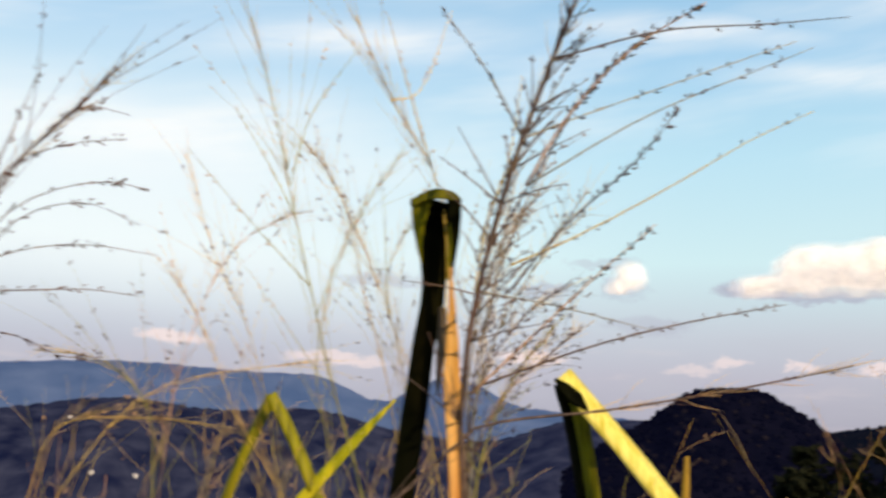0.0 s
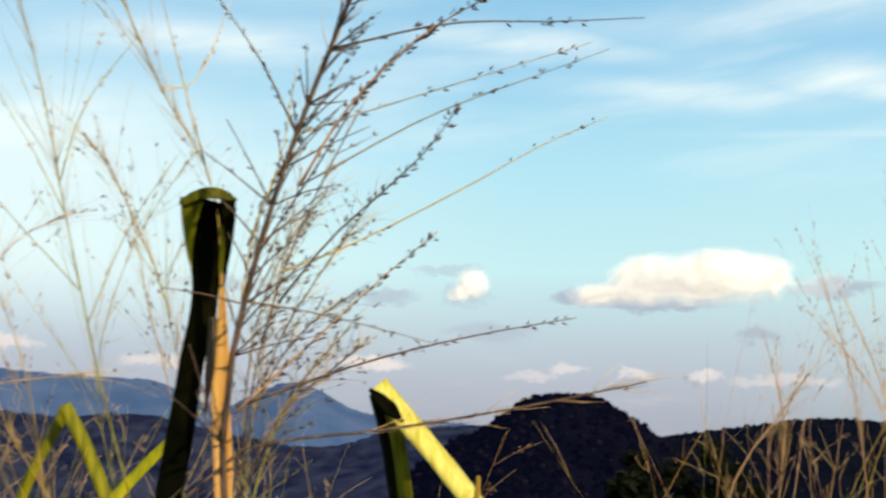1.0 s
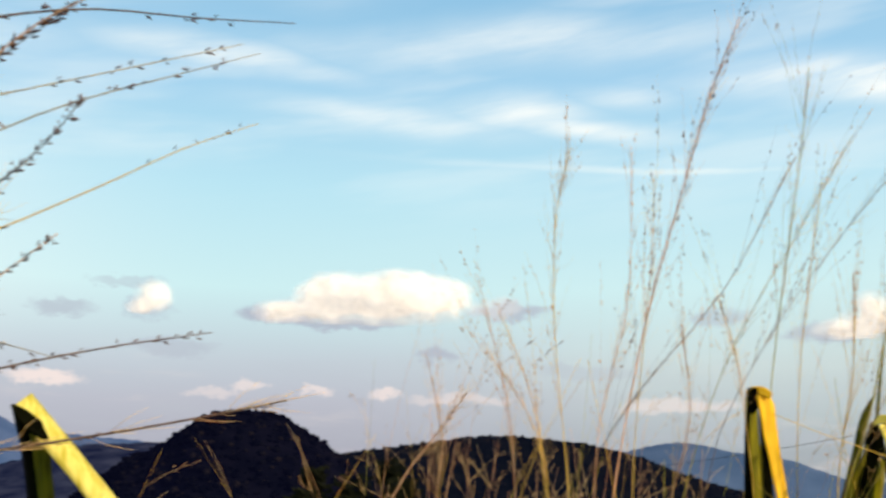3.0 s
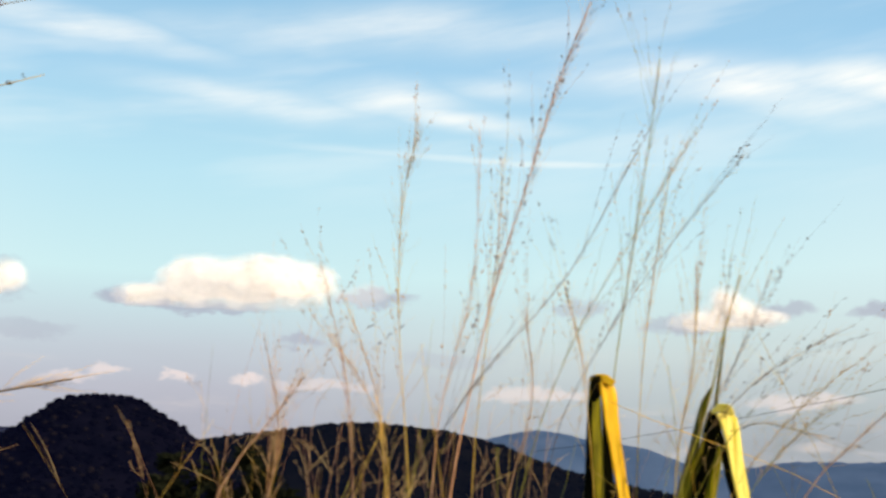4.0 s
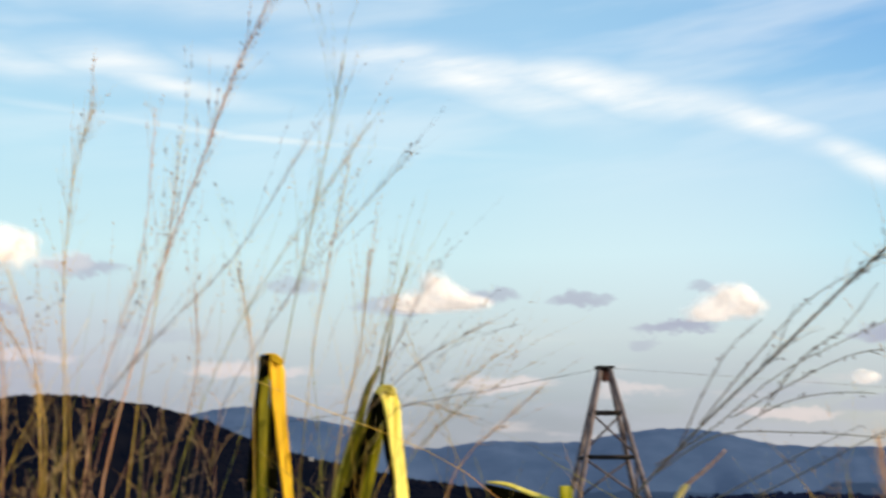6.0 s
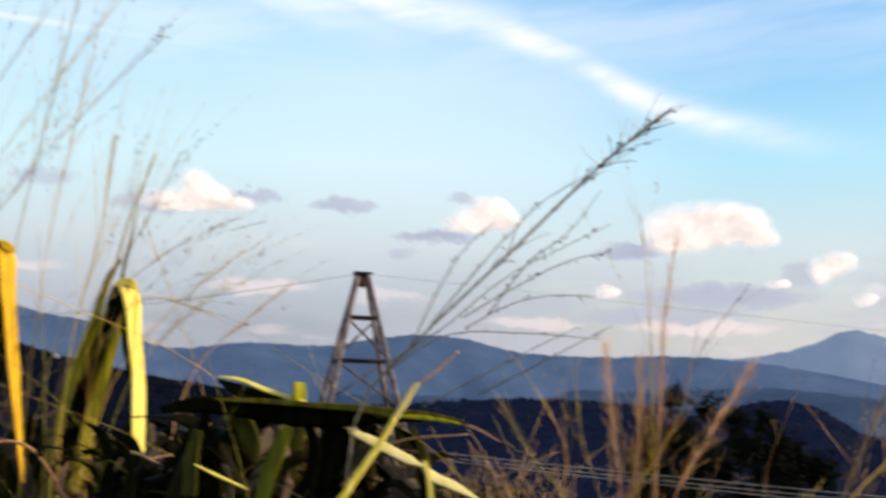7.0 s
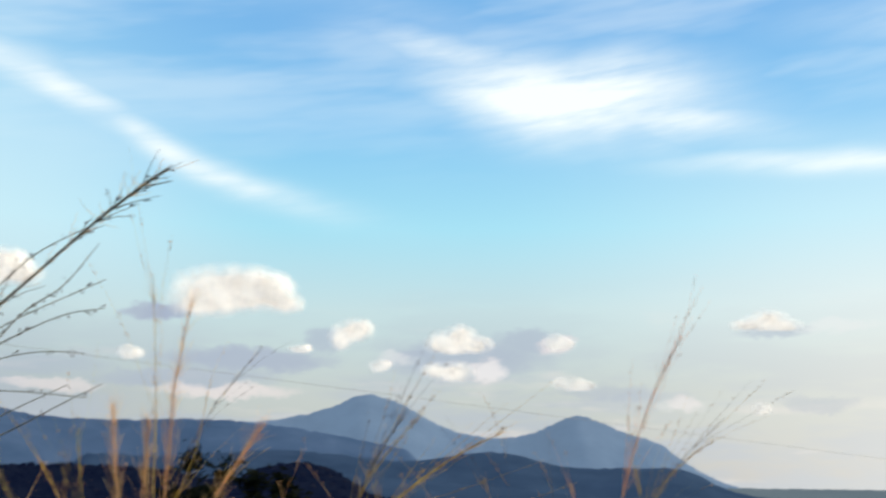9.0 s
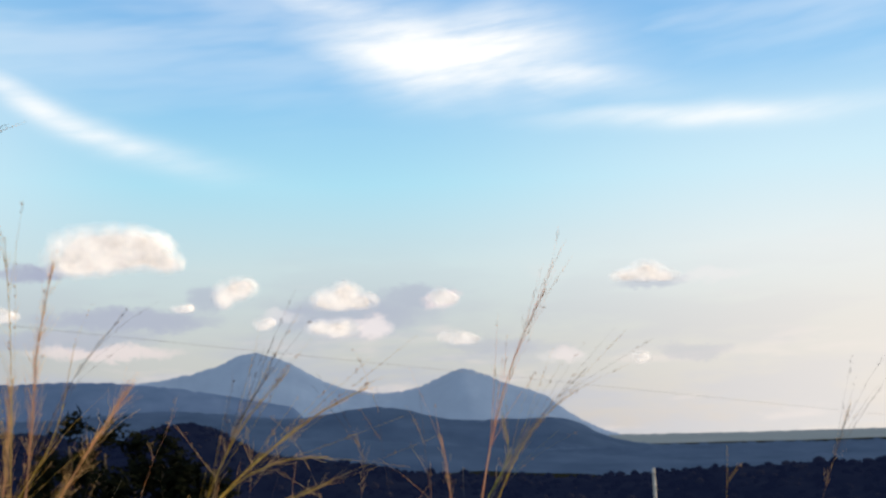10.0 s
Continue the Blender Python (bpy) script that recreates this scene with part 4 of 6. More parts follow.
# fine shoots and scattered husks round the foot of the plume
for k, (line, skin) in enumerate([
    ([(-0.001, 0.92, 1.586), (0.013, 0.908, 1.664), (0.037, 0.891, 1.737), (0.069, 0.866, 1.807)], "culm_dark"), ([(0.001, 0.921, 1.573), (0.024, 0.911, 1.646), (0.056, 0.898, 1.701), (0.086, 0.883, 1.746)], "culm_grey"),
    ([(0, 0.922, 1.564), (0.014, 0.917, 1.61), (0.04, 0.91, 1.647), (0.076, 0.901, 1.675)], "culm_dark"), ([(0.001, 0.922, 1.555), (0.01, 0.912, 1.646), (0.02, 0.9, 1.705), (0.028, 0.884, 1.763)], "culm_grey"),
    ([(0.003, 0.923, 1.537), (0.028, 0.918, 1.587), (0.055, 0.914, 1.611), (0.081, 0.908, 1.634)], "culm_dark"), ([(0.005, 0.924, 1.51), (0.018, 0.921, 1.564), (0.041, 0.915, 1.61), (0.072, 0.907, 1.648)], "culm_green"),
    ([(-0.003, 0.917, 1.609), (0.003, 0.91, 1.655), (0.02, 0.9, 1.705), (0.05, 0.886, 1.75)], "culm_grey"),
]):
    grass_stalk(line, 0.0010, skin, 320 + k, DARK, [], 56, 0.075, 0.0021, "seed", 1.5, 10, 0.2, foot=far_point(2.0, 0, 1.3))
grass_stalk([(-0.001, 0.813, 1.548), (0.099, 0.839, 1.567), (0.208, 0.852, 1.59), (0.289, 0.862, 1.61)], 0.0014, "culm_dark", 12, DARK, [], 4, 0.1, 0.0019)
grass_stalk([(-0.023, 0.868, 1.602), (-0.04, 0.838, 1.747), (-0.07, 0.823, 1.791), (-0.102, 0.797, 1.852)], 0.0009, "culm_straw", 13, STRAW, [
    ([(-0.04, 0.838, 1.747), (-0.065, 0.838, 1.824), (-0.081, 0.843, 1.876)], 0.0009, 14), ([(-0.074, 0.822, 1.795), (-0.056, 0.844, 1.808), (-0.029, 0.842, 1.88)], 0.0008, 10)], 14, 0.2, 0.0018, "seed_pale")
grass_stalk([(-0.095, 1.073, 1.504), (-0.126, 1.066, 1.596), (-0.152, 1.05, 1.689), (-0.174, 1.028, 1.775), (-0.183, 1.015, 1.815), (-0.2, 0.989, 1.882), (-0.213, 0.97, 1.924)], 0.0010, "culm_green", 14, GREEN, [
    ([(-0.175, 1.027, 1.78), (-0.16, 1.011, 1.837), (-0.112, 0.99, 1.909)], 0.0009, 14), ([(-0.17, 1.034, 1.755), (-0.198, 1.016, 1.804), (-0.227, 0.998, 1.846)], 0.0008, 10),
    ([(-0.145, 1.055, 1.663), (-0.115, 1.041, 1.748), (-0.077, 1.026, 1.812)], 0.0008, 20), ([(-0.152, 1.05, 1.689), (-0.206, 1.032, 1.742), (-0.269, 1.001, 1.807)], 0.0008, 12)], 20, 0.3, 0.0018, "seed_pale")
for k, (line, skin) in enumerate([
    ([(-0.077, 1.169, 1.602), (-0.105, 1.156, 1.692), (-0.144, 1.125, 1.815), (-0.174, 1.111, 1.852)], "culm_straw"), ([(-0.131, 1.271, 1.499), (-0.164, 1.259, 1.644), (-0.133, 1.238, 1.782), (-0.074, 1.214, 1.882)], "culm_green"),
    ([(-0.195, 1.161, 1.563), (-0.229, 1.144, 1.674), (-0.26, 1.128, 1.734), (-0.29, 1.096, 1.83)], "culm_straw"), ([(-0.321, 1.242, 1.491), (-0.304, 1.236, 1.648), (-0.244, 1.226, 1.775), (-0.196, 1.226, 1.803)], "culm_pink"),
    ([(-0.447, 1.206, 1.486), (-0.427, 1.211, 1.557), (-0.345, 1.233, 1.573), (-0.245, 1.255, 1.567)], "culm_straw"), ([(-0.304, 1.143, 1.491), (-0.322, 1.135, 1.589), (-0.361, 1.121, 1.62), (-0.422, 1.101, 1.626)], "culm_green"),
    ([(-0.45, 1.31, 1.487), (-0.365, 1.329, 1.606), (-0.227, 1.352, 1.647), (-0.174, 1.358, 1.656)], "culm_straw"), ([(-0.205, 1.364, 1.497), (-0.262, 1.352, 1.585), (-0.314, 1.33, 1.7), (-0.348, 1.314, 1.75)], "culm_straw"),
    ([(-0.036, 1.172, 1.57), (-0.081, 1.159, 1.682), (-0.113, 1.143, 1.755), (-0.163, 1.114, 1.847)], "culm_straw"), ([(-0.064, 1.074, 1.5), (-0.058, 1.07, 1.594), (-0.079, 1.051, 1.714), (-0.054, 1.041, 1.762)], "culm_green"),
]):
    grass_stalk(line, 0.0006, skin, 30 + k, STRAW if skin != "culm_green" else GREEN, [], 18, 0.2, 0.0022, "seed_pale" if k % 3 == 1 else "seed", 0.7)
# plume beside the first view
grass_stalk([(-0.38, 0.79, 1.643), (-0.351, 0.787, 1.71), (-0.311, 0.788, 1.757), (-0.273, 0.785, 1.799)], 0.0016, "culm_dark", 15, DARK, [
    ([(-0.371, 0.79, 1.664), (-0.329, 0.789, 1.731), (-0.304, 0.795, 1.742), (-0.267, 0.804, 1.75)], 0.0009, 18), ([(-0.364, 0.79, 1.677), (-0.322, 0.787, 1.746), (-0.296, 0.789, 1.769), (-0.265, 0.799, 1.767)], 0.0009, 18),
    ([(-0.377, 0.791, 1.643), (-0.336, 0.796, 1.696), (-0.276, 0.811, 1.718), (-0.253, 0.818, 1.716)], 0.0009, 16), ([(-0.377, 0.791, 1.643), (-0.328, 0.806, 1.665), (-0.294, 0.816, 1.671), (-0.243, 0.831, 1.668)], 0.0008, 12),
    ([(-0.376, 0.794, 1.628), (-0.326, 0.812, 1.635), (-0.289, 0.824, 1.639), (-0.255, 0.834, 1.637)], 0.0009, 14), ([(-0.374, 0.799, 1.604), (-0.331, 0.816, 1.6), (-0.305, 0.826, 1.589), (-0.278, 0.834, 1.59)], 0.0008, 12),
    ([(-0.371, 0.787, 1.676), (-0.348, 0.781, 1.734), (-0.333, 0.775, 1.771), (-0.324, 0.77, 1.794)], 0.0008, 10), ([(-0.376, 0.794, 1.628), (-0.329, 0.8, 1.691), (-0.295, 0.809, 1.701), (-0.256, 0.823, 1.689)], 0.0008, 10)], 12, 0.2, 0.0023, start=0.4, lush=1.5)
# stand of straw stalks
STAND = [
    ([(1.084, 1.714, 1.574), (1.11, 1.679, 1.771), (1.128, 1.639, 1.915), (1.151, 1.57, 2.084), (1.162, 1.503, 2.221), (1.176, 1.435, 2.327)], 0.0036, "culm_pink", 40), ([(1.073, 1.835, 1.577), (1.034, 1.806, 1.935), (1.024, 1.771, 2.076), (1.03, 1.731, 2.177)], 0.0026, "culm_straw", 30),
    ([(1.542, 1.867, 1.789), (1.549, 1.811, 2.017), (1.547, 1.758, 2.177), (1.527, 1.675, 2.393)], 0.0036, "culm_green", 16), ([(1.644, 1.932, 1.586), (1.648, 1.895, 1.879), (1.65, 1.854, 2.037), (1.647, 1.796, 2.215)], 0.0030, "culm_straw", 12),
    ([(1.643, 1.803, 1.582), (1.681, 1.753, 1.752), (1.696, 1.713, 1.892), (1.707, 1.678, 1.988)], 0.0046, "culm_green", 8), ([(1.641, 1.799, 1.668), (1.656, 1.761, 1.84), (1.645, 1.729, 2.013)], 0.0040, "culm_straw", 16),
    ([(1.168, 1.774, 1.67), (1.175, 1.746, 1.841), (1.173, 1.699, 2.031), (1.162, 1.674, 2.124)], 0.0024, "culm_straw", 10), ([(0.985, 1.654, 1.588), (1.053, 1.603, 1.723), (1.162, 1.497, 1.893), (1.223, 1.384, 2.084)], 0.0020, "culm_dark", 10),
    ([(1.235, 1.737, 1.576), (1.302, 1.66, 1.84), (1.361, 1.572, 1.999), (1.412, 1.461, 2.169)], 0.0020, "culm_green", 14), ([(1.346, 1.775, 1.697), (1.422, 1.684, 1.894), (1.495, 1.576, 2.048), (1.544, 1.489, 2.15)], 0.0018, "culm_dark", 12),
    ([(1.057, 1.729, 1.574), (1.067, 1.713, 1.717), (1.093, 1.669, 1.879), (1.07, 1.598, 2.146)], 0.0020, "culm_pink", 12), ([(0.978, 1.963, 1.855), (1.039, 1.948, 1.767), (1.082, 1.938, 1.659), (1.09, 1.939, 1.571)], 0.0020, "culm_straw", 6),
    ([(0.741, 1.762, 1.613), (0.79, 1.738, 1.683), (0.824, 1.718, 1.737)], 0.0026, "culm_pink", 4), ([(0.826, 1.839, 1.575), (0.833, 1.831, 1.662), (0.799, 1.824, 1.82)], 0.0022, "culm_pink", 10),
    ([(1.519, 1.642, 1.635), (1.572, 1.573, 1.79), (1.607, 1.499, 1.954)], 0.0020, "culm_dark", 10), ([(1.6, 1.702, 1.66), (1.678, 1.612, 1.781), (1.763, 1.505, 1.857)], 0.0018, "culm_dark", 10),
    ([(1.645, 1.665, 1.578), (1.723, 1.575, 1.718), (1.78, 1.499, 1.796)], 0.0018, "culm_straw", 10), ([(1.824, 1.624, 1.61), (1.866, 1.572, 1.671), (1.911, 1.51, 1.737)], 0.0036, "culm_pink", 3),
    ([(1.386, 1.745, 1.696), (1.366, 1.739, 1.836), (1.337, 1.738, 1.936)], 0.0022, "culm_straw", 8), ([(1.219, 1.748, 1.576), (1.246, 1.718, 1.726), (1.227, 1.704, 1.879)], 0.0026, "culm_pink", 10),
    ([(1.667, 1.644, 1.578), (1.71, 1.596, 1.657), (1.77, 1.521, 1.736)], 0.0018, "culm_green", 12), ([(1.6, 1.707, 1.579), (1.667, 1.635, 1.699), (1.751, 1.55, 1.676)], 0.0018, "culm_green", 10),
    ([(0.946, 1.787, 1.575), (0.929, 1.782, 1.734), (0.867, 1.77, 1.947)], 0.0022, "culm_pink", 8), ([(1.039, 1.852, 1.577), (1.014, 1.851, 1.746), (0.957, 1.853, 1.896)], 0.0024, "culm_straw", 8),
]
for k, (line, thick, skin, spray) in enumerate(STAND):
    down = line[0][2] > line[-1][2]
    grass_stalk(line[::-1] if down else line, thick * 0.42, skin, 60 + k, {"culm_pink": RUSSET, "culm_straw": STRAW, "culm_green": GREEN, "culm_dark": DARK, "culm_grey": DARK}[skin],
                [], spray, 0.46 if spray < 25 else 0.24, 0.0026, "seed" if skin == "culm_dark" or k % 3 == 0 else "seed_pale", 0.34, 22, 0.5, hair=60, hair_reach=0.05)
# low tangle of fine stalks along the slope
rng = random.Random(5)
for k in range(145):
    turn = rng.uniform(-22, 44) if k < 55 else rng.uniform(44, 106) if k < 75 else rng.uniform(21, 47)
    away = rng.uniform(1.3, 2.8)
    top = rng.uniform(0.5, 6.5) if k < 55 else rng.uniform(-4.5, 0.5) if k < 75 else rng.uniform(2.5, 11.0) if k < 108 else rng.uniform(-0.5, 8.0)
    head = far_point(turn, top, away)
    lean = Vector((rng.uniform(-1, 1), rng.uniform(-1, 1), 0)) * rng.uniform(0.05, 0.35)
    low = head - Vector((0, 0, 0.55)) - lean
    mid = head - Vector((0, 0, 0.22)) - lean * 0.55
    skin = rng.choice(("culm_straw", "culm_pink", "culm_green", "culm_straw") if k < 108 else ("culm_green", "culm_green", "culm_straw"))
    if k >= 108:
        turn = rng.uniform(36, 52)
        head = far_point(turn, top, away)
        mid, low = head - lean * 1.3 - Vector((0, 0, 0.16)), head - lean * 2.0 - Vector((0, 0, 0.5))
    if k % 2 or 0 < turn < 19 or (33 < turn < 48 and k % 4):
        continue
    grass_stalk([low, mid, head], rng.uniform(0.0004, 0.0008), skin, 700 + k, {"culm_pink": RUSSET, "culm_straw": STRAW, "culm_green": GREEN}[skin],
                [], rng.randint(6, 11), 0.15, 0.0018, rng.choice(("seed_pale", "seed_pale", "seed")), 1.2, 10, 0.45, hair=0)
# dry tufts: many wiry, crooked stems from one foot, with loose specks of seed
TUFT = "dry tuft of wiry straw-coloured grass with loose seeds"


def dry_tuft(turn, away, top, seed, stems=9, skins=("culm_straw", "culm_pink", "culm_green", "culm_pink")):
    rng = random.Random(seed)
    foot = far_point(turn, 0, away)
    foot.z = ground_z(foot.x, foot.y) - 0.01
    root = new("grass_tuft")
    root.location = foot
    tagged(root, TUFT, "grass", "dry tufts on the hillside")
    right = Vector((math.cos(radians(turn)), -math.sin(radians(turn)), 0))
    back = toward(turn, 0)
    seeds, twigs = Shape(), Shape()
    for k in range(stems):
        high = EYE.z + away * math.tan(radians(top * rng.uniform(0.35, 1.0) + rng.uniform(-1.5, 0.5))) - foot.z
        lean = right * rng.gauss(0.06, 0.2) + back * rng.gauss(0, 0.1)
        pts = [Vector((rng.uniform(-0.04, 0.04), rng.uniform(-0.04, 0.04), 0))]
        for u in (0.3, 0.6, 0.8, 0.9, 1.0):
            pts.append(pts[0] + lean * u ** 2.2 + Vector((rng.uniform(-1, 1), rng.uniform(-1, 1), 0)) * 0.014 + Vector((0, 0, high * u)))
        line = glide(pts, 16)
        thick = rng.uniform(0.0004, 0.0008)
        s = Shape()
        s.tube(line, [thick * (1 - 0.045 * i) for i in range(16)], 5)
        part("stem", s, rng.choice(skins), root)
        upper = line[8:]
        for _ in range(rng.randint(3, 6)):
            i = rng.randrange(len(upper) - 1)
            p, d = upper[i], (upper[i + 1] - upper[i]).normalized()
            way = (d + right * rng.uniform(-1, 1) + back * rng.uniform(-0.5, 0.5) + Vector((0, 0, rng.uniform(-0.3, 0.5)))).normalized()
            n = rng.uniform(0.04, 0.16)
            twig = glide([p, p + way * n * 0.5 + Vector((0, 0, rng.uniform(-0.012, 0.012))), p + way * n + Vector((0, 0, -0.1 * n))], 5)
            twigs.tube(twig, [0.00042, 0.00038, 0.00034, 0.00028, 0.0002], 3)
            husks(seeds, twig, rng, rng.randint(4, 8), 0.0021, 0.2, spread=3.2)
    tagged(part("panicle", twigs, "hair", root, "fine pale side twigs"), kind="stuff")
    tagged(part("seed_head", seeds, "seed_pale", root, "loose pale seeds"), kind="stuff")
    return root


rng = random.Random(91)
for k in range(32):
    if k < 7:
        dry_tuft(-20 + 3.0 * k + rng.uniform(-1.2, 1.2), rng.uniform(1.5, 2.4), rng.uniform(4.0, 7.0), 2000 + k, 4, ("culm_green", "culm_green", "culm_straw"))
    elif k < 18:
        dry_tuft(20 + 1.3 * (k - 7) + rng.uniform(-1.2, 1.2), rng.uniform(1.75, 2.7), rng.uniform(6.0, 11.0), 2000 + k, 4)
    elif k > 21:
        # matted dry grass behind the strap leaves
        dry_tuft(45.5 + 1.5 * (k - 22) + rng.uniform(-1, 1), rng.uniform(1.75, 2.2), rng.uniform(-4.5, -2.5), 2000 + k, 11, ("culm_pink", "culm_grey", "culm_straw", "culm_pink"))
    else:
        dry_tuft(56 + 10.0 * (k - 18) + rng.uniform(-2.5, 2.5), rng.uniform(1.8, 2.7), rng.uniform(0.4, 2.5), 2000 + k, 3, ("culm_pink", "culm_straw", "culm_dark"))
# leaning plume before the tower
grass_stalk([(1.231, 0.797, 1.504), (1.158, 0.674, 1.569), (1.068, 0.528, 1.628), (1.008, 0.443, 1.658), (0.95, 0.369, 1.681), (0.888, 0.304, 1.691), (0.84, 0.257, 1.694)], 0.0019, "culm_grey", 16, DARK, [
    ([(1.185, 0.724, 1.553), (1.122, 0.612, 1.584), (1.057, 0.51, 1.618), (0.929, 0.34, 1.64)], 0.00119, 20),
    ([(1.133, 0.633, 1.59), (1.066, 0.53, 1.64), (1.002, 0.438, 1.675), (0.942, 0.362, 1.682)], 0.00113, 22),
    ([(1.193, 0.736, 1.542), (1.123, 0.612, 1.576), (1.04, 0.477, 1.571), (0.956, 0.363, 1.559)], 0.00119, 14),
    ([(1.097, 0.572, 1.592), (1.041, 0.484, 1.611), (0.972, 0.389, 1.623), (0.932, 0.341, 1.62)], 0.00097, 24),
    ([(1.156, 0.674, 1.569), (1.118, 0.612, 1.627), (1.089, 0.568, 1.655), (1.05, 0.51, 1.672)], 0.00113, 16),
    ([(1.071, 0.53, 1.59), (1.021, 0.457, 1.631), (0.975, 0.397, 1.645), (0.932, 0.348, 1.667)], 0.00096, 22),
    ([(1.098, 0.571, 1.581), (1.048, 0.493, 1.597), (1.001, 0.424, 1.598), (0.957, 0.367, 1.591)], 0.00088, 10),
    ([(1.088, 0.549, 1.519), (1.028, 0.457, 1.542), (0.978, 0.39, 1.558), (0.938, 0.343, 1.567)], 0.00096, 8),
    ([(1.149, 0.653, 1.507), (1.075, 0.531, 1.539), (1.029, 0.459, 1.557), (0.977, 0.39, 1.57)], 0.00103, 8),
], 28, 0.10, 0.0019, "seed", 0.35, 22, 0.55, hair=50, hair_reach=0.03, foot=far_point(51.0, 0, 1.8))
# russet clump and arching stalks
CLUMP = [
    ([(2.169, 0.904, 1.33), (2.168, 0.922, 1.484), (2.159, 0.933, 1.632)], 0.0040, "culm_pink", 34), ([(2.177, 0.888, 1.331), (2.189, 0.878, 1.496), (2.187, 0.876, 1.602)], 0.0036, "culm_pink", 34),
    ([(2.194, 0.85, 1.332), (2.204, 0.841, 1.529), (2.201, 0.832, 1.677), (2.195, 0.803, 1.825)], 0.0050, "culm_pink", 44), ([(2.204, 0.826, 1.333), (2.24, 0.753, 1.48), (2.262, 0.687, 1.591)], 0.0040, "culm_pink", 26),
    ([(2.17, 0.902, 1.33), (2.2, 0.849, 1.424), (2.217, 0.812, 1.498), (2.225, 0.773, 1.678)], 0.0030, "culm_straw", 8), ([(2.155, 0.935, 1.329), (2.143, 0.974, 1.462), (2.135, 0.986, 1.588)], 0.0026, "culm_green", 8),
    ([(2.187, 0.864, 1.331), (2.223, 0.793, 1.583), (2.251, 0.683, 1.743)], 0.0020, "culm_dark", 10), ([(2.129, 0.986, 1.327), (2.093, 1.066, 1.438), (2.071, 1.106, 1.52)], 0.0024, "culm_green", 10),
    ([(2.119, 1.005, 1.326), (2.128, 1.001, 1.44), (2.107, 1.042, 1.533)], 0.0024, "culm_straw", 10), ([(1.626, 0.364, 1.396), (1.647, 0.289, 1.474), (1.661, 0.21, 1.531), (1.668, 0.153, 1.56)], 0.0036, "culm_straw", 5),
    ([(1.627, 0.36, 1.4), (1.642, 0.308, 1.45), (1.652, 0.263, 1.469), (1.662, 0.205, 1.473)], 0.0028, "culm_straw", 3), ([(1.724, 0.382, 1.389), (1.736, 0.351, 1.5), (1.745, 0.297, 1.594)], 0.0030, "culm_dark", 8),
    ([(1.721, 0.393, 1.389), (1.739, 0.337, 1.515), (1.75, 0.273, 1.591)], 0.0022, "culm_straw", 8), ([(1.635, 0.328, 1.398), (1.656, 0.231, 1.429), (1.662, 0.199, 1.444)], 0.0022, "culm_straw", 3),
    ([(2.163, 0.039, 1.379), (2.168, 0.006, 1.528), (2.166, -0.035, 1.641), (2.158, -0.085, 1.735)], 0.0036, "culm_pink", 14), ([(2.163, 0.027, 1.378), (2.17, -0.049, 1.498), (2.166, -0.149, 1.599)], 0.0018, "culm_grey", 6),
    ([(2.259, 0.097, 1.374), (2.262, 0.105, 1.443), (2.262, 0.112, 1.488)], 0.0030, "culm_pink", 2), ([(2.263, 0.037, 1.372), (2.268, -0.006, 1.459), (2.269, 0.002, 1.519)], 0.0024, "culm_green", 8),
    ([(2.409, -0.574, 1.347), (2.406, -0.607, 1.438), (2.399, -0.638, 1.525)], 0.0026, "culm_dark", 6), ([(2.339, 0.271, 1.374), (2.343, 0.269, 1.466), (2.342, 0.279, 1.487)], 0.0020, "culm_dark", 2),
    ([(1.618, 0.604, 1.429), (1.613, 0.607, 1.636), (1.594, 0.609, 1.766)], 0.0022, "culm_straw", 8), ([(2.164, 0.013, 1.378), (2.17, -0.069, 1.516), (2.168, -0.128, 1.562)], 0.0018, "culm_straw", 6),
]
for k, (line, thick, skin, spray) in enumerate(CLUMP):
    grass_stalk(line, thick * (0.28 if spray >= 20 else 0.36), skin, 100 + k, {"culm_pink": RUSSET, "culm_straw": STRAW, "culm_green": GREEN, "culm_dark": DARK, "culm_grey": DARK}[skin],
                [], spray, 0.36 if spray < 20 else 0.15, 0.0022 if spray < 20 else 0.0020, "seed" if skin == "culm_dark" else "seed_pale", 0.32 if spray < 20 else 0.2, 7, 0.45 if spray < 20 else 0.3, hair=150 if spray >= 20 else 30, hair_reach=0.05 if spray >= 20 else 0.03)


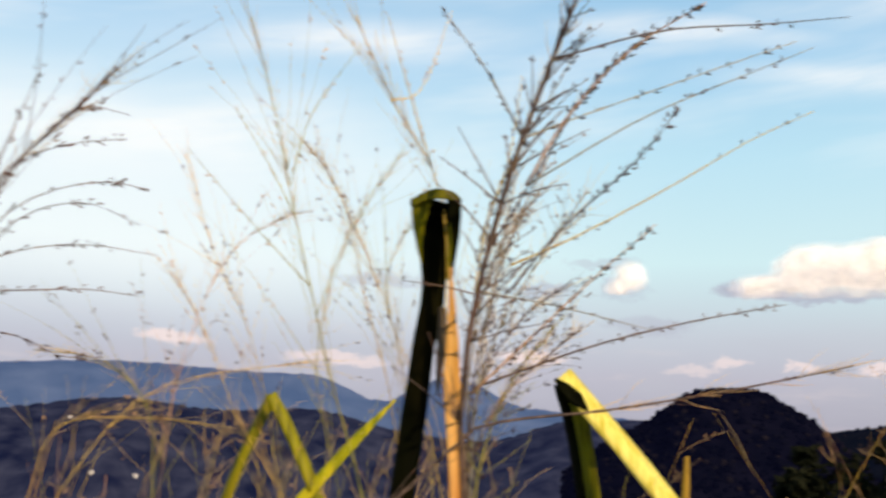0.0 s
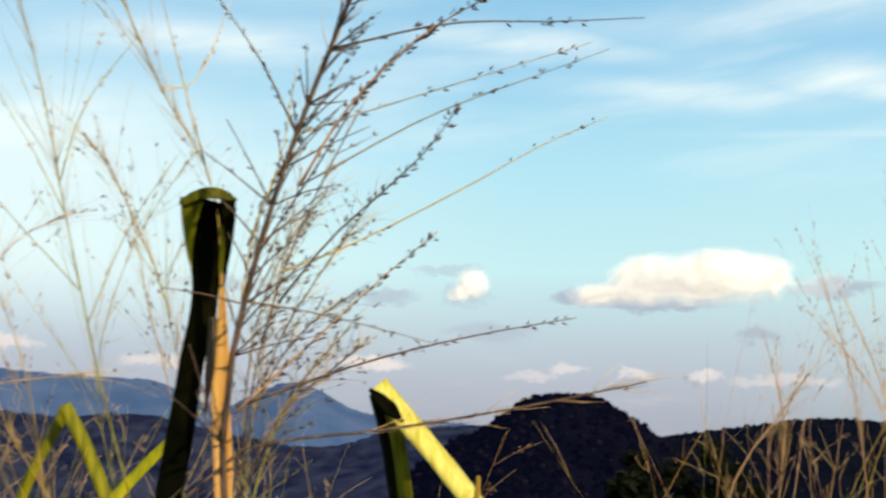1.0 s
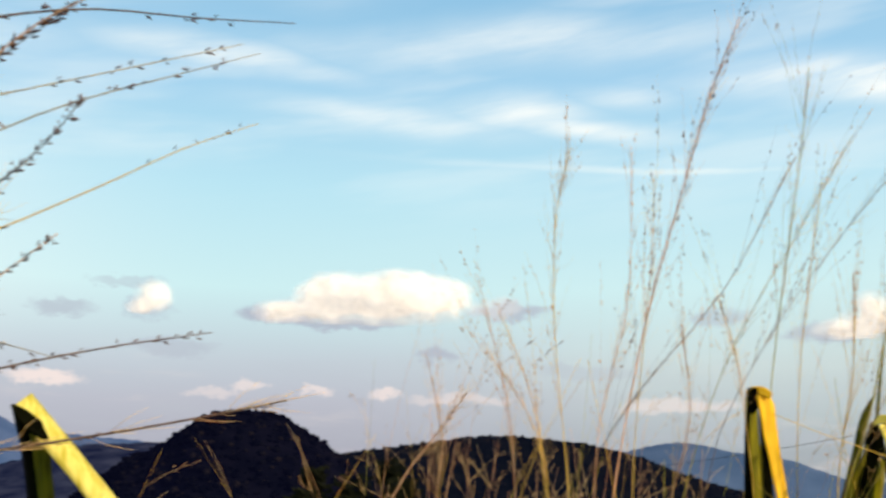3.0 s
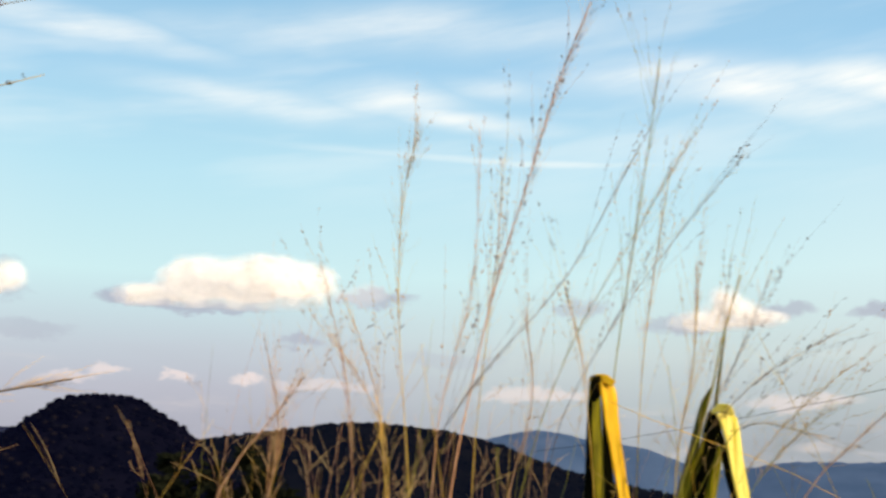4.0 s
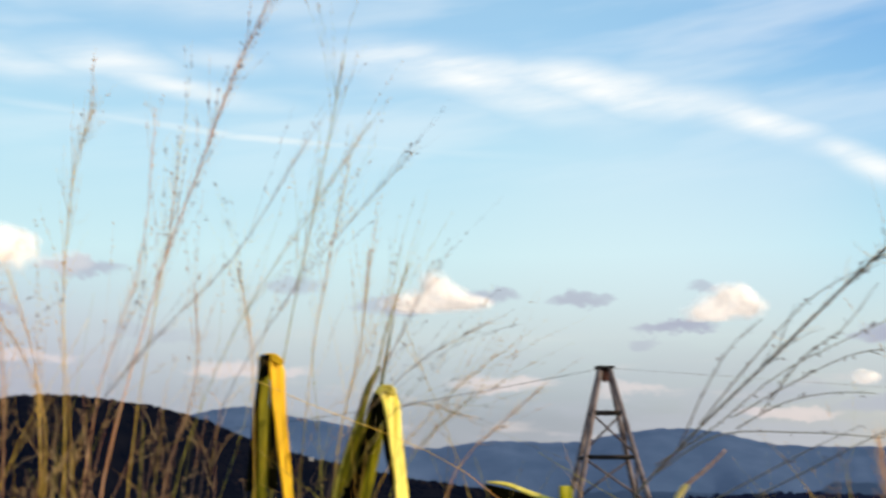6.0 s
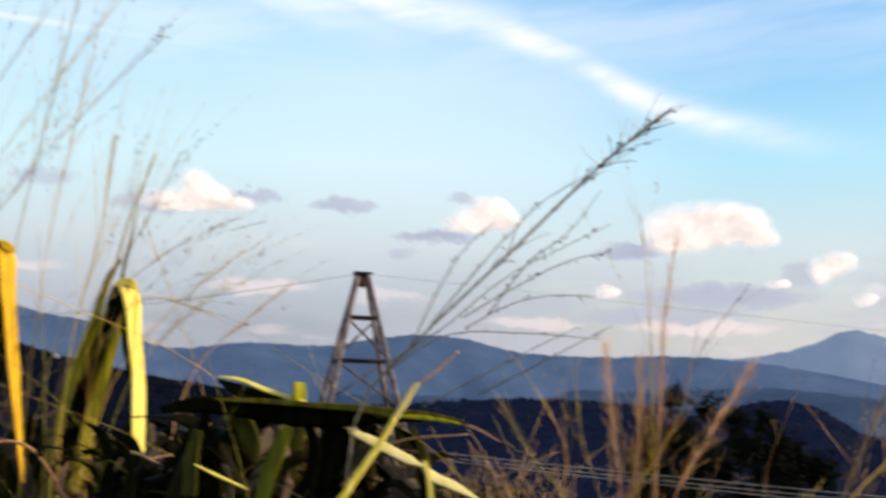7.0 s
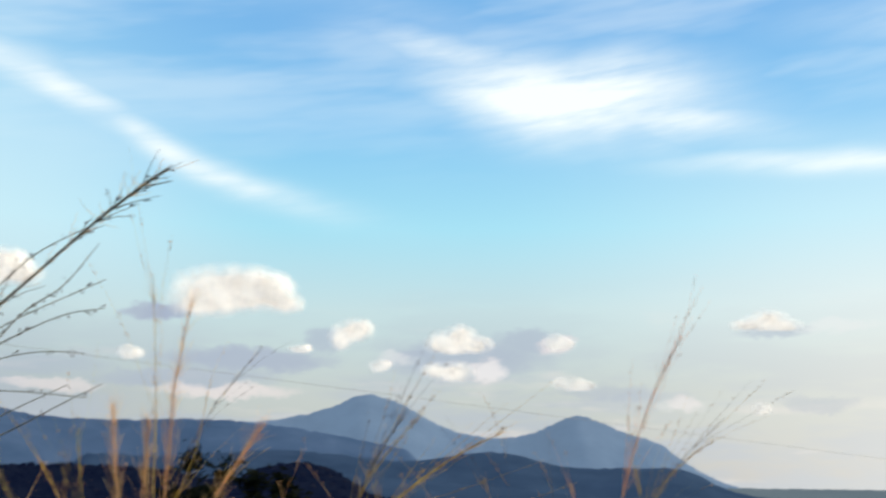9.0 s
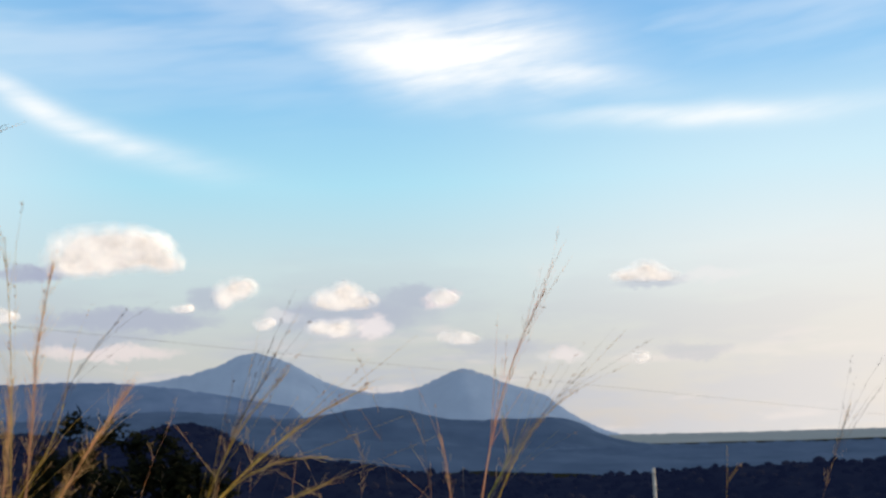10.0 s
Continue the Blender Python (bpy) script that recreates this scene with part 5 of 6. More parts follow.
# ---- broad blades ----
def ribbon(shape, pts, widths, side, n=28, keel=0.22, thick=0.0012, wave=0.0, seed=0, span=(0, 4)):
    """A long strap leaf with a keel and real thickness. side: the way across the blade, at each given point or one for all."""
    line = glide(pts, n)
    sides = [Vector(s) for s in side] if isinstance(side, list) else [Vector(side)] * len(pts)

    def blend(vals, i):
        u = i / (n - 1) * (len(vals) - 1)
        k = min(int(u), len(vals) - 2)
        return vals[k] + (vals[k + 1] - vals[k]) * (u - k)

    verts, faces = [], []
    for i, p in enumerate(line):
        d = (line[min(i + 1, n - 1)] - line[max(i - 1, 0)]).normalized()
        sd = blend(sides, i)
        a = (sd - d * sd.dot(d)).normalized()
        nrm = d.cross(a)
        w = max(blend(widths, i), 0.0008) * 0.5
        w *= 1 + 0.02 * math.sin(i * 0.7 + seed)
        lift = wave * math.sin(i * 0.9 + seed * 2)
        row = [(-1, keel), (-0.5, keel * 0.42), (0, 0), (0.5, keel * 0.42), (1, keel)]
        verts += [p + a * w * u + nrm * (w * k + lift * u) for u, k in row]
        verts += [p + a * w * u * 0.97 + nrm * (w * k + lift * u - thick) for u, k in row]
    for i in range(n - 1):
        o, q = i * 10, (i + 1) * 10
        for k in range(*span):
            faces.append((o + k, o + k + 1, q + k + 1, q + k))
            faces.append((o + 5 + k + 1, o + 5 + k, q + 5 + k, q + 5 + k + 1))
        l, h = span
        faces.append((o + l, q + l, q + 5 + l, o + 5 + l))
        faces.append((o + 5 + h, q + 5 + h, q + h, o + h))
    e = (n - 1) * 10
    for k in range(*span):
        faces.append((k, k + 5, k + 6, k + 1))
        faces.append((e + k, e + k + 1, e + k + 6, e + k + 5))
    shape.add(verts, faces)


def to_ground(p, q, spread=0.15):
    """Where the line from q through p, carried on steeply, meets the ground."""
    p, q = Vector(p), Vector(q)
    d = (p - q)
    d.z = 0
    x, y = p.x + d.x * spread / max(0.1, abs(p.z - q.z)), p.y + d.y * spread / max(0.1, abs(p.z - q.z))
    return Vector((x, y, ground_z(x, y) - 0.01))


def bent_blade(up, down, width_up, width_down, turn, skin_up, skin_down, seed, label, slew=0.6, keel=0.25, slew_up=None, taper=0.97, bulge=0.85, fold=0):
    """A strap leaf that stands up, creases over at the top and hangs down again. turn: bearing from which it is seen."""
    right = Vector((math.cos(radians(turn)), -math.sin(radians(turn)), 0))
    near = -toward(turn, 0)
    across = (right * math.cos(slew) + near * math.sin(slew)).normalized()
    k = slew if slew_up is None else slew_up
    rise = (right * math.cos(k) + near * math.sin(k)).normalized()
    root = new("bent_leaf")
    base = to_ground(up[0], up[1])
    root.location = base
    tagged(root, label, "leaf", "creased strap leaves")
    a = [base] + [Vector(p) for p in up]
    b = [Vector(p) for p in down]
    s = Shape()
    ribbon(s, [p - base for p in a], [width_up * (bulge + (1 - bulge) * k / (len(a) - 1)) for k in range(len(a))], rise, 40, keel * (0.5 if fold else 2), seed=seed, span=(fold, 4))
    part("rising_half", s, skin_up, root)
    if fold:
        # near-black strip paints the shade on the half turned from the sun
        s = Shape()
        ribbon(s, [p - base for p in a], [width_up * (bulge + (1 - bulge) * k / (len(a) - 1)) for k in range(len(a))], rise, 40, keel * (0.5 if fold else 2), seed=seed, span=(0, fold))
        part("folded_margin", s, "blade_dark", root, "shaded half of the folded leaf, painted near-black")
    end = b[-1] + (b[-1] - b[-2]).normalized() * 0.3
    b.append(end)
    wide = [width_down * (1 + (taper - 1) * k / (len(b) - 2)) for k in range(len(b) - 1)] + [width_down * 0.55]
    s = Shape()
    ribbon(s, [p - base for p in b], wide, across, 26, -keel, seed=seed + 1)
    part("hanging_half", s, skin_down, root, "sunlit hanging half")
    return root


ACROSS, UPWARD = 0, 1


def creased_leaf(base, turn, label, pieces):
    """A broad leaf that rises from base, creases over at the top and hangs down again.
    pieces: name, skin, line, widths, way across, keel, label; those named rising_half start at the ground, those named hanging_half go on below."""
    right, near = Vector((math.cos(radians(turn)), -math.sin(radians(turn)), 0.02)), -toward(turn, 0)
    sunny = -0.7 if turn > 20 else 0.0
    root = new("bent_leaf")
    root.location = base
    tagged(root, label, "leaf", "creased strap leaves")
    for k, (name, skin, line, widths, side, keel, part_label) in enumerate(pieces):
        if name == "rising_half":
            line, widths = [base] + line, [widths[0]] + widths
        elif name == "hanging_half":
            line, widths = line + [Vector(line[-1]) + (Vector(line[-1]) - Vector(line[-2])).normalized() * 0.2], widths + [0.004]
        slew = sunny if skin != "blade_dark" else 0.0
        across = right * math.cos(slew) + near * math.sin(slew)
        # pieces coloured near-black for shade lie a little before the sunlit ones
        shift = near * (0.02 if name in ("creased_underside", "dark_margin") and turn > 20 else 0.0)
        s = Shape()
        ribbon(s, [Vector(p) + shift - base for p in line], [w / math.cos(slew) for w in widths], Vector((0.05, 0, 1)) if side == UPWARD else across, 40, keel, seed=k)
        part(name, s, skin, root, part_label)
    return root


# shade and sun on these folds are set by dark and bright skins
creased_leaf(to_ground((-0.054, 0.875, 1.495), (-0.048, 0.873, 1.554)), -1, "broad strap leaf creased at the top, shaded side near-black, sunlit side orange-yellow", [
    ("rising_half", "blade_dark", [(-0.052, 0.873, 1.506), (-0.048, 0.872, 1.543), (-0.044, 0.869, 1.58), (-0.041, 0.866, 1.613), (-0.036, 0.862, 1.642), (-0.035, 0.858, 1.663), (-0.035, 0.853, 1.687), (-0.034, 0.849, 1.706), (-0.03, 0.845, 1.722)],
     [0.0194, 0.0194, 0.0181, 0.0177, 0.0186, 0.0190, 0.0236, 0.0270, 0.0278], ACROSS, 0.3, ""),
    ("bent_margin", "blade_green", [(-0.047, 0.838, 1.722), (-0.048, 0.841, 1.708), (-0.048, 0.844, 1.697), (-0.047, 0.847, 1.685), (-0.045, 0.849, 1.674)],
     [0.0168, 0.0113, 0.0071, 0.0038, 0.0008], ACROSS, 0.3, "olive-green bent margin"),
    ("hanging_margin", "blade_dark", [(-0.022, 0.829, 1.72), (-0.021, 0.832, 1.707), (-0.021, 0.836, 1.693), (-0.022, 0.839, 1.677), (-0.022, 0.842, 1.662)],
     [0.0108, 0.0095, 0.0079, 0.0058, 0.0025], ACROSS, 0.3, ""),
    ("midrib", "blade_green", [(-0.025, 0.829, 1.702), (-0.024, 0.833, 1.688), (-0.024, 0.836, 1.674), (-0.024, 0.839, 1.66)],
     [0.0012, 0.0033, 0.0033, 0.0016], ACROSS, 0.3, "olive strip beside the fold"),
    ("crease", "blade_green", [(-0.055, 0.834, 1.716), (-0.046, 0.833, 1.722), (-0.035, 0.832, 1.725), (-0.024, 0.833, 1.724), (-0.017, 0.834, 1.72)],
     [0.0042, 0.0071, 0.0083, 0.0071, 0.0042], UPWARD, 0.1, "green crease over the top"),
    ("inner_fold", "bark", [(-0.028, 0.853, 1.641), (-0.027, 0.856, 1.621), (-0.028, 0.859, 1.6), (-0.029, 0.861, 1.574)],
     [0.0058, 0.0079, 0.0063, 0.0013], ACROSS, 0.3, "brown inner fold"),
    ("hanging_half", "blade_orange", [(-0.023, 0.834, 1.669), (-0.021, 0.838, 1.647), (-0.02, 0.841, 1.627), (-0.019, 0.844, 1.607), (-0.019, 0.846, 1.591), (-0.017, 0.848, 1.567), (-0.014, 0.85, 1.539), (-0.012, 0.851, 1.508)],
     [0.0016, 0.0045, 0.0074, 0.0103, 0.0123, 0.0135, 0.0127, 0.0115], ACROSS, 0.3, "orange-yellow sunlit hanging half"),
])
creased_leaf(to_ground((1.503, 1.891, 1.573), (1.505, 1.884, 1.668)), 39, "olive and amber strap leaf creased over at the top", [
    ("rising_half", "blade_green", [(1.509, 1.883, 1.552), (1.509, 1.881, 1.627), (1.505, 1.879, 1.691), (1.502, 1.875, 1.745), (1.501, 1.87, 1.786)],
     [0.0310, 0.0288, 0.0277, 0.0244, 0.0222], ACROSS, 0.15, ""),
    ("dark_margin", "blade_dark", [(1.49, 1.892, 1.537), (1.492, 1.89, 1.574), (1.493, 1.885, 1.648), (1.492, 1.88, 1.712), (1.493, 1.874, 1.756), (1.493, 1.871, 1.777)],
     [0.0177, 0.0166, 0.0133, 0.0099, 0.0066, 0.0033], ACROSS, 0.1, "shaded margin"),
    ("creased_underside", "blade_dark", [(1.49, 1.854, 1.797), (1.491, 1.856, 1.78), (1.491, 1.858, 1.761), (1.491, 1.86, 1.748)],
     [0.0176, 0.0242, 0.0198, 0.0033], ACROSS, 0.1, "shade under the crease, painted near-black"),
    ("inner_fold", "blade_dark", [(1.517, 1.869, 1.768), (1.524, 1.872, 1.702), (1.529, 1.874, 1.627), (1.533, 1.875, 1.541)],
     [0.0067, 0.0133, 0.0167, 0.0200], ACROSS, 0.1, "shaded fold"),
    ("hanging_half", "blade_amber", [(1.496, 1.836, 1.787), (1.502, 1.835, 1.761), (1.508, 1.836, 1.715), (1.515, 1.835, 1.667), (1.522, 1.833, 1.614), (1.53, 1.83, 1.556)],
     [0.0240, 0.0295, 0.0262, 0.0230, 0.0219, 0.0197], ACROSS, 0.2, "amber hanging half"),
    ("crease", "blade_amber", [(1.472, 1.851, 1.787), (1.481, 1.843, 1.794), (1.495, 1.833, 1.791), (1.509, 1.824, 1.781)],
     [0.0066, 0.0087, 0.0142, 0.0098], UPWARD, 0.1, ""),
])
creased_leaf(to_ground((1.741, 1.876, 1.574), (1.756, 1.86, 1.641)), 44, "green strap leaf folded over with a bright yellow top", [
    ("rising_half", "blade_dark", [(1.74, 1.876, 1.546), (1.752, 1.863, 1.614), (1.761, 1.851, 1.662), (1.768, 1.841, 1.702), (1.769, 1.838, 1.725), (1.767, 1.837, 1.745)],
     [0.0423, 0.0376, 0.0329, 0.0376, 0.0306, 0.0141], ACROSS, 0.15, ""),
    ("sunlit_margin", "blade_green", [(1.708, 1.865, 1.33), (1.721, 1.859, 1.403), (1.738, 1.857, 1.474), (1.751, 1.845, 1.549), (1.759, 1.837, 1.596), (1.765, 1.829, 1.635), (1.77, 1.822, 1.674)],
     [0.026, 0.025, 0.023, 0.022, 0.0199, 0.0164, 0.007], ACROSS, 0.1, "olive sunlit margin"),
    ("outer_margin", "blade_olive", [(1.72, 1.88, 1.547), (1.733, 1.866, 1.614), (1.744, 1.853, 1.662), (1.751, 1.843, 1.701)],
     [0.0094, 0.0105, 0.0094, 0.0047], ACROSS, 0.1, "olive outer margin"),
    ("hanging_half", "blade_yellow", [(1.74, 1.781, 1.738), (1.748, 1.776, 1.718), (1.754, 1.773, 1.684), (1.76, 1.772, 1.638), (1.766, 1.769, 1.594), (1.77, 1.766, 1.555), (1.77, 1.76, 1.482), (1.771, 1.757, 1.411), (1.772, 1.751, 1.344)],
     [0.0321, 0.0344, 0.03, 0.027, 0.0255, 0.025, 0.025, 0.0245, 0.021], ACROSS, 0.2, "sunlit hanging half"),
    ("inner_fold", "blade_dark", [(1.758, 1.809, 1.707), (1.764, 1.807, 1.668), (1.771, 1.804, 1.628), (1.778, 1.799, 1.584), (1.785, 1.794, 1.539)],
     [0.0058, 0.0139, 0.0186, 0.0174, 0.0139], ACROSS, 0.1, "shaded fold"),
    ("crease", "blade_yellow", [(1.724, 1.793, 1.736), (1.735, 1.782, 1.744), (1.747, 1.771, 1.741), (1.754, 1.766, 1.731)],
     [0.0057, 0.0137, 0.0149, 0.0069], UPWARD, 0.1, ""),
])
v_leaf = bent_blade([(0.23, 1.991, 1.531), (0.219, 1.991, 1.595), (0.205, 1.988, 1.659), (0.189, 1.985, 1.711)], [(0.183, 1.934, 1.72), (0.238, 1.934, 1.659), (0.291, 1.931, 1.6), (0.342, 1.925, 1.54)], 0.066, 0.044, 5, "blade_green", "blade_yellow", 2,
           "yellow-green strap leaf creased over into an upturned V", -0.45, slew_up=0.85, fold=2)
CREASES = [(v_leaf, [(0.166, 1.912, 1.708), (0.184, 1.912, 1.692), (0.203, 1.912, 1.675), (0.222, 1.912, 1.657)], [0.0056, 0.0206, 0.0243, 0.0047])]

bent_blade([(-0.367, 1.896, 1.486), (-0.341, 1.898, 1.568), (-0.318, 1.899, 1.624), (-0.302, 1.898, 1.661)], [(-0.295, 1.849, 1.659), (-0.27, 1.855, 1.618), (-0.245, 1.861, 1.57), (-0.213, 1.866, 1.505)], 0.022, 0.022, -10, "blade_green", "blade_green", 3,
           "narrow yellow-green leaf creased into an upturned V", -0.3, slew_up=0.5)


def strap_leaf(parent, name, pts, widths, side, skin, seed, keel=0.2):
    off = parent.location
    s = Shape()
    ribbon(s, [Vector(p) - off for p in pts], widths, side, 26, keel, seed=seed)
    return part(name, s, skin, parent)


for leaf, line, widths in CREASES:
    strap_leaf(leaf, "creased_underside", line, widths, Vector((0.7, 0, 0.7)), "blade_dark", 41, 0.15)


def make_single_leaf(pts, widths, turn, skin, seed, label, slew=0.2):
    right = Vector((math.cos(radians(turn)), -math.sin(radians(turn)), 0))
    across = right * math.cos(slew) - toward(turn, 0) * math.sin(slew) + Vector((0, 0, 0.3))
    base = to_ground(pts[0], pts[1])
    root = new("strap_leaf")
    root.location = base
    tagged(root, label, "leaf")
    strap_leaf(root, "blade", [base] + list(pts), [widths[0]] + list(widths), across, skin, seed)
    return root


make_single_leaf([(-0.249, 1.862, 1.482), (-0.216, 1.866, 1.522), (-0.157, 1.868, 1.592), (-0.096, 1.866, 1.659)], (0.020, 0.020, 0.017, 0.004), -6, "blade", 6, "narrow pale green strap leaf leaning over")
make_single_leaf([(1.774, 1.864, 1.621), (1.781, 1.85, 1.716), (1.786, 1.833, 1.811), (1.79, 1.811, 1.907)], (0.008, 0.008, 0.006, 0.002), 44, "blade_green", 7, "thin upright dark green leaf")
make_single_leaf([(1.709, 1.878, 1.574), (1.73, 1.854, 1.674), (1.744, 1.83, 1.763), (1.755, 1.815, 1.796)], (0.020, 0.020, 0.014, 0.003), 44, "blade_green", 8, "thin upright dark green leaf")
make_single_leaf([(0.178, 0.953, 1.499), (0.179, 0.953, 1.518), (0.18, 0.952, 1.541)], (0.006, 0.006, 0.003), 10, "blade_dry", 9, "short russet leaf tip")


# ---- leafy clump under the tower ----
OPEN_GAP = (38.4, 42.5)  # bearings where a bent leaf shows down to the ground


def leafy_clump():
    base = Vector([(1.3, 0.972, 1.382)][0])
    base.z = ground_z(base.x, base.y)
    root = new("strap_leaf_plant")
    root.location = base
    tagged(root, "tangled clump of broad strap leaves, some cream", "plant")
    right = Vector((math.cos(radians(58)), -math.sin(radians(58)), 0))
    up = Vector((0, 0, 1))
    near = -toward(58, 0)
    sunward = toward(SUN_TURN, SUN_UP)
    A = [  # line, widths, way across (None: turned between the sun and the camera), skin
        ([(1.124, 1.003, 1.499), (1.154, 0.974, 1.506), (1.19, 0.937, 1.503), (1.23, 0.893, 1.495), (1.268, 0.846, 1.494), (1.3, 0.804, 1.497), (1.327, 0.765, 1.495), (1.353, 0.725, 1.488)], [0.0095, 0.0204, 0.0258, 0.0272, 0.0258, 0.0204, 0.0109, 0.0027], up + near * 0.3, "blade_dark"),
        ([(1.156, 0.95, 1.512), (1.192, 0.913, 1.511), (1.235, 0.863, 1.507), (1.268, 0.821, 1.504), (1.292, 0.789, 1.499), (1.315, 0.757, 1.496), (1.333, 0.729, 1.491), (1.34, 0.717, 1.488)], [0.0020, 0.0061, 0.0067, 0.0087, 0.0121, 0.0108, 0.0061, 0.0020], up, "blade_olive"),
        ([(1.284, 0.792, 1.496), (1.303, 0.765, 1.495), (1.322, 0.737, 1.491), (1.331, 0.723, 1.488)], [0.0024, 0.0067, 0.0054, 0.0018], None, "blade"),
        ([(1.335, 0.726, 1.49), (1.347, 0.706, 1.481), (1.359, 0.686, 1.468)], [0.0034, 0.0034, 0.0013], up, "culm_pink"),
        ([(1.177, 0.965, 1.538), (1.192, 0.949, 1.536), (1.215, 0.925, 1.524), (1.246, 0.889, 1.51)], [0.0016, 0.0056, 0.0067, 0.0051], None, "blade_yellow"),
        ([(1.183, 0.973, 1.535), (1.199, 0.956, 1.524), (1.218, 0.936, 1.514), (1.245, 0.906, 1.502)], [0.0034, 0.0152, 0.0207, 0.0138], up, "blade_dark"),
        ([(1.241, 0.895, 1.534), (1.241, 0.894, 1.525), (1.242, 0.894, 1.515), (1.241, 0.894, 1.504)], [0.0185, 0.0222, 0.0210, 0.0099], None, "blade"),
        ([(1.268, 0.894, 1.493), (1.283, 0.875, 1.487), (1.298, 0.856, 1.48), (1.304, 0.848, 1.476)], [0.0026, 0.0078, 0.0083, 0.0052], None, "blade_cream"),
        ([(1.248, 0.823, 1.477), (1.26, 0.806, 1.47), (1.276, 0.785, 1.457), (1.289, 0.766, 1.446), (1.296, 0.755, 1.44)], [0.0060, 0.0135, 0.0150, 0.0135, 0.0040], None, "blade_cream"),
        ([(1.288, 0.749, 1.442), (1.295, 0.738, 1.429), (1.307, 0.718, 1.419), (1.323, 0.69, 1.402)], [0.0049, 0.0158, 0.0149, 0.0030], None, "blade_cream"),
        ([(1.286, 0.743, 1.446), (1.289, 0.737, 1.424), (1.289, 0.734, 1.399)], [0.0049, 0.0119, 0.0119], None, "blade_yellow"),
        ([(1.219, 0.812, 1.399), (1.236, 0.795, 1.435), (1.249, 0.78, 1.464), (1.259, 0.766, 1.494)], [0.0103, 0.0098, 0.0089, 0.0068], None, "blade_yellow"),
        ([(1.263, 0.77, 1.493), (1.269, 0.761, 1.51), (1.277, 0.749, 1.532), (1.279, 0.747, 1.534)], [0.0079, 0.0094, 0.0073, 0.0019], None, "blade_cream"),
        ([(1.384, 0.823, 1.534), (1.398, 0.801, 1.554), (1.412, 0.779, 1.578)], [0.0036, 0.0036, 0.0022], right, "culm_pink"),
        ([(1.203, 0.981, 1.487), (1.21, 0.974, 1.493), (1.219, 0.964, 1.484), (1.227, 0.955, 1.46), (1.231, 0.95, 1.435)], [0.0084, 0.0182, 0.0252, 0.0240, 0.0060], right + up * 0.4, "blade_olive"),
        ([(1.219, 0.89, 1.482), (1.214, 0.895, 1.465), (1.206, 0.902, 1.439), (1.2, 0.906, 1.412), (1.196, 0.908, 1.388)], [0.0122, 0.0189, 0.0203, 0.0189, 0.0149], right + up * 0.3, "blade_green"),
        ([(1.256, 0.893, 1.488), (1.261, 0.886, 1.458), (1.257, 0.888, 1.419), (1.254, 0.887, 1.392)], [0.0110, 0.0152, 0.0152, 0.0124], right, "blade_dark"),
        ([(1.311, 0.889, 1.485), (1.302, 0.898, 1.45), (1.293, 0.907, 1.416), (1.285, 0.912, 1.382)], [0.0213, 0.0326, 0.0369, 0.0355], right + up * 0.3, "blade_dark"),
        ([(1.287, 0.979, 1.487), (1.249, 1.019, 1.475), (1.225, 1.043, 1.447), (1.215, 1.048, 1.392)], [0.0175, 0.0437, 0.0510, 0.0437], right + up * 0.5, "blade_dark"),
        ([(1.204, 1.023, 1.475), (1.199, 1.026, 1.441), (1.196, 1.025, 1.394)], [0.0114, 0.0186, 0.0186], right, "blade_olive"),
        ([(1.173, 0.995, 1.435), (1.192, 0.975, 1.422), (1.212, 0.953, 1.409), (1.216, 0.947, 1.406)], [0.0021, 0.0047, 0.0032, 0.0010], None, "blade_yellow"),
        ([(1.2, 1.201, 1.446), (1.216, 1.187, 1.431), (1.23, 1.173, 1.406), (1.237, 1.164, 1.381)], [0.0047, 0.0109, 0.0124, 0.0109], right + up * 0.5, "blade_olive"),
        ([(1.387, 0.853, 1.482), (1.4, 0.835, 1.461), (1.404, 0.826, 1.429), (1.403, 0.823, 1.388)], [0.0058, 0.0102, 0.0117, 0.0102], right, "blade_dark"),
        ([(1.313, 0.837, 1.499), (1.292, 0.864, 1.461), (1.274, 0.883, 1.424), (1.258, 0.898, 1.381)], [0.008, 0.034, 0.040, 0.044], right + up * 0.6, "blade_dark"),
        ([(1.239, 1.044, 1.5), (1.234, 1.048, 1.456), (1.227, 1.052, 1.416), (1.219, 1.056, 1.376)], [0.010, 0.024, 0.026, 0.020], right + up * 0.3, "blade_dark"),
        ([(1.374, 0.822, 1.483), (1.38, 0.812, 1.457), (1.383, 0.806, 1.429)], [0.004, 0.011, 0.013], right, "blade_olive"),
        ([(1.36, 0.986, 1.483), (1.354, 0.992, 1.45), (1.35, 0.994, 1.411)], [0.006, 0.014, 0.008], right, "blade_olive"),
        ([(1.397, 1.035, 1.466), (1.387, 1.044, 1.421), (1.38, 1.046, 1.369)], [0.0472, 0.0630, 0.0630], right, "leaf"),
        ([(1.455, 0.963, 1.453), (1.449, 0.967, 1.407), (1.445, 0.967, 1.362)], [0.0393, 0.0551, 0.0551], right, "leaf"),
    ]
    for k, (pts, widths, side, skin) in enumerate(A):
        if side is None:
            side = (Vector(pts[-1]) - Vector(pts[0])).cross(sunward + near * 0.8)
        strap_leaf(root, "leaf", pts, list(widths), side, skin, 200 + k, 0.12)
    rng = random.Random(77)
    # near-black leaves packed in, their colour standing for the clump's deep shade
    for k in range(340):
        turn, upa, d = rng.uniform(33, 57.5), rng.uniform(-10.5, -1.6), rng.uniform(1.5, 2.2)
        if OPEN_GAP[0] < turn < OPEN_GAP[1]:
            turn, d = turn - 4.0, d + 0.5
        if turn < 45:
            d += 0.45
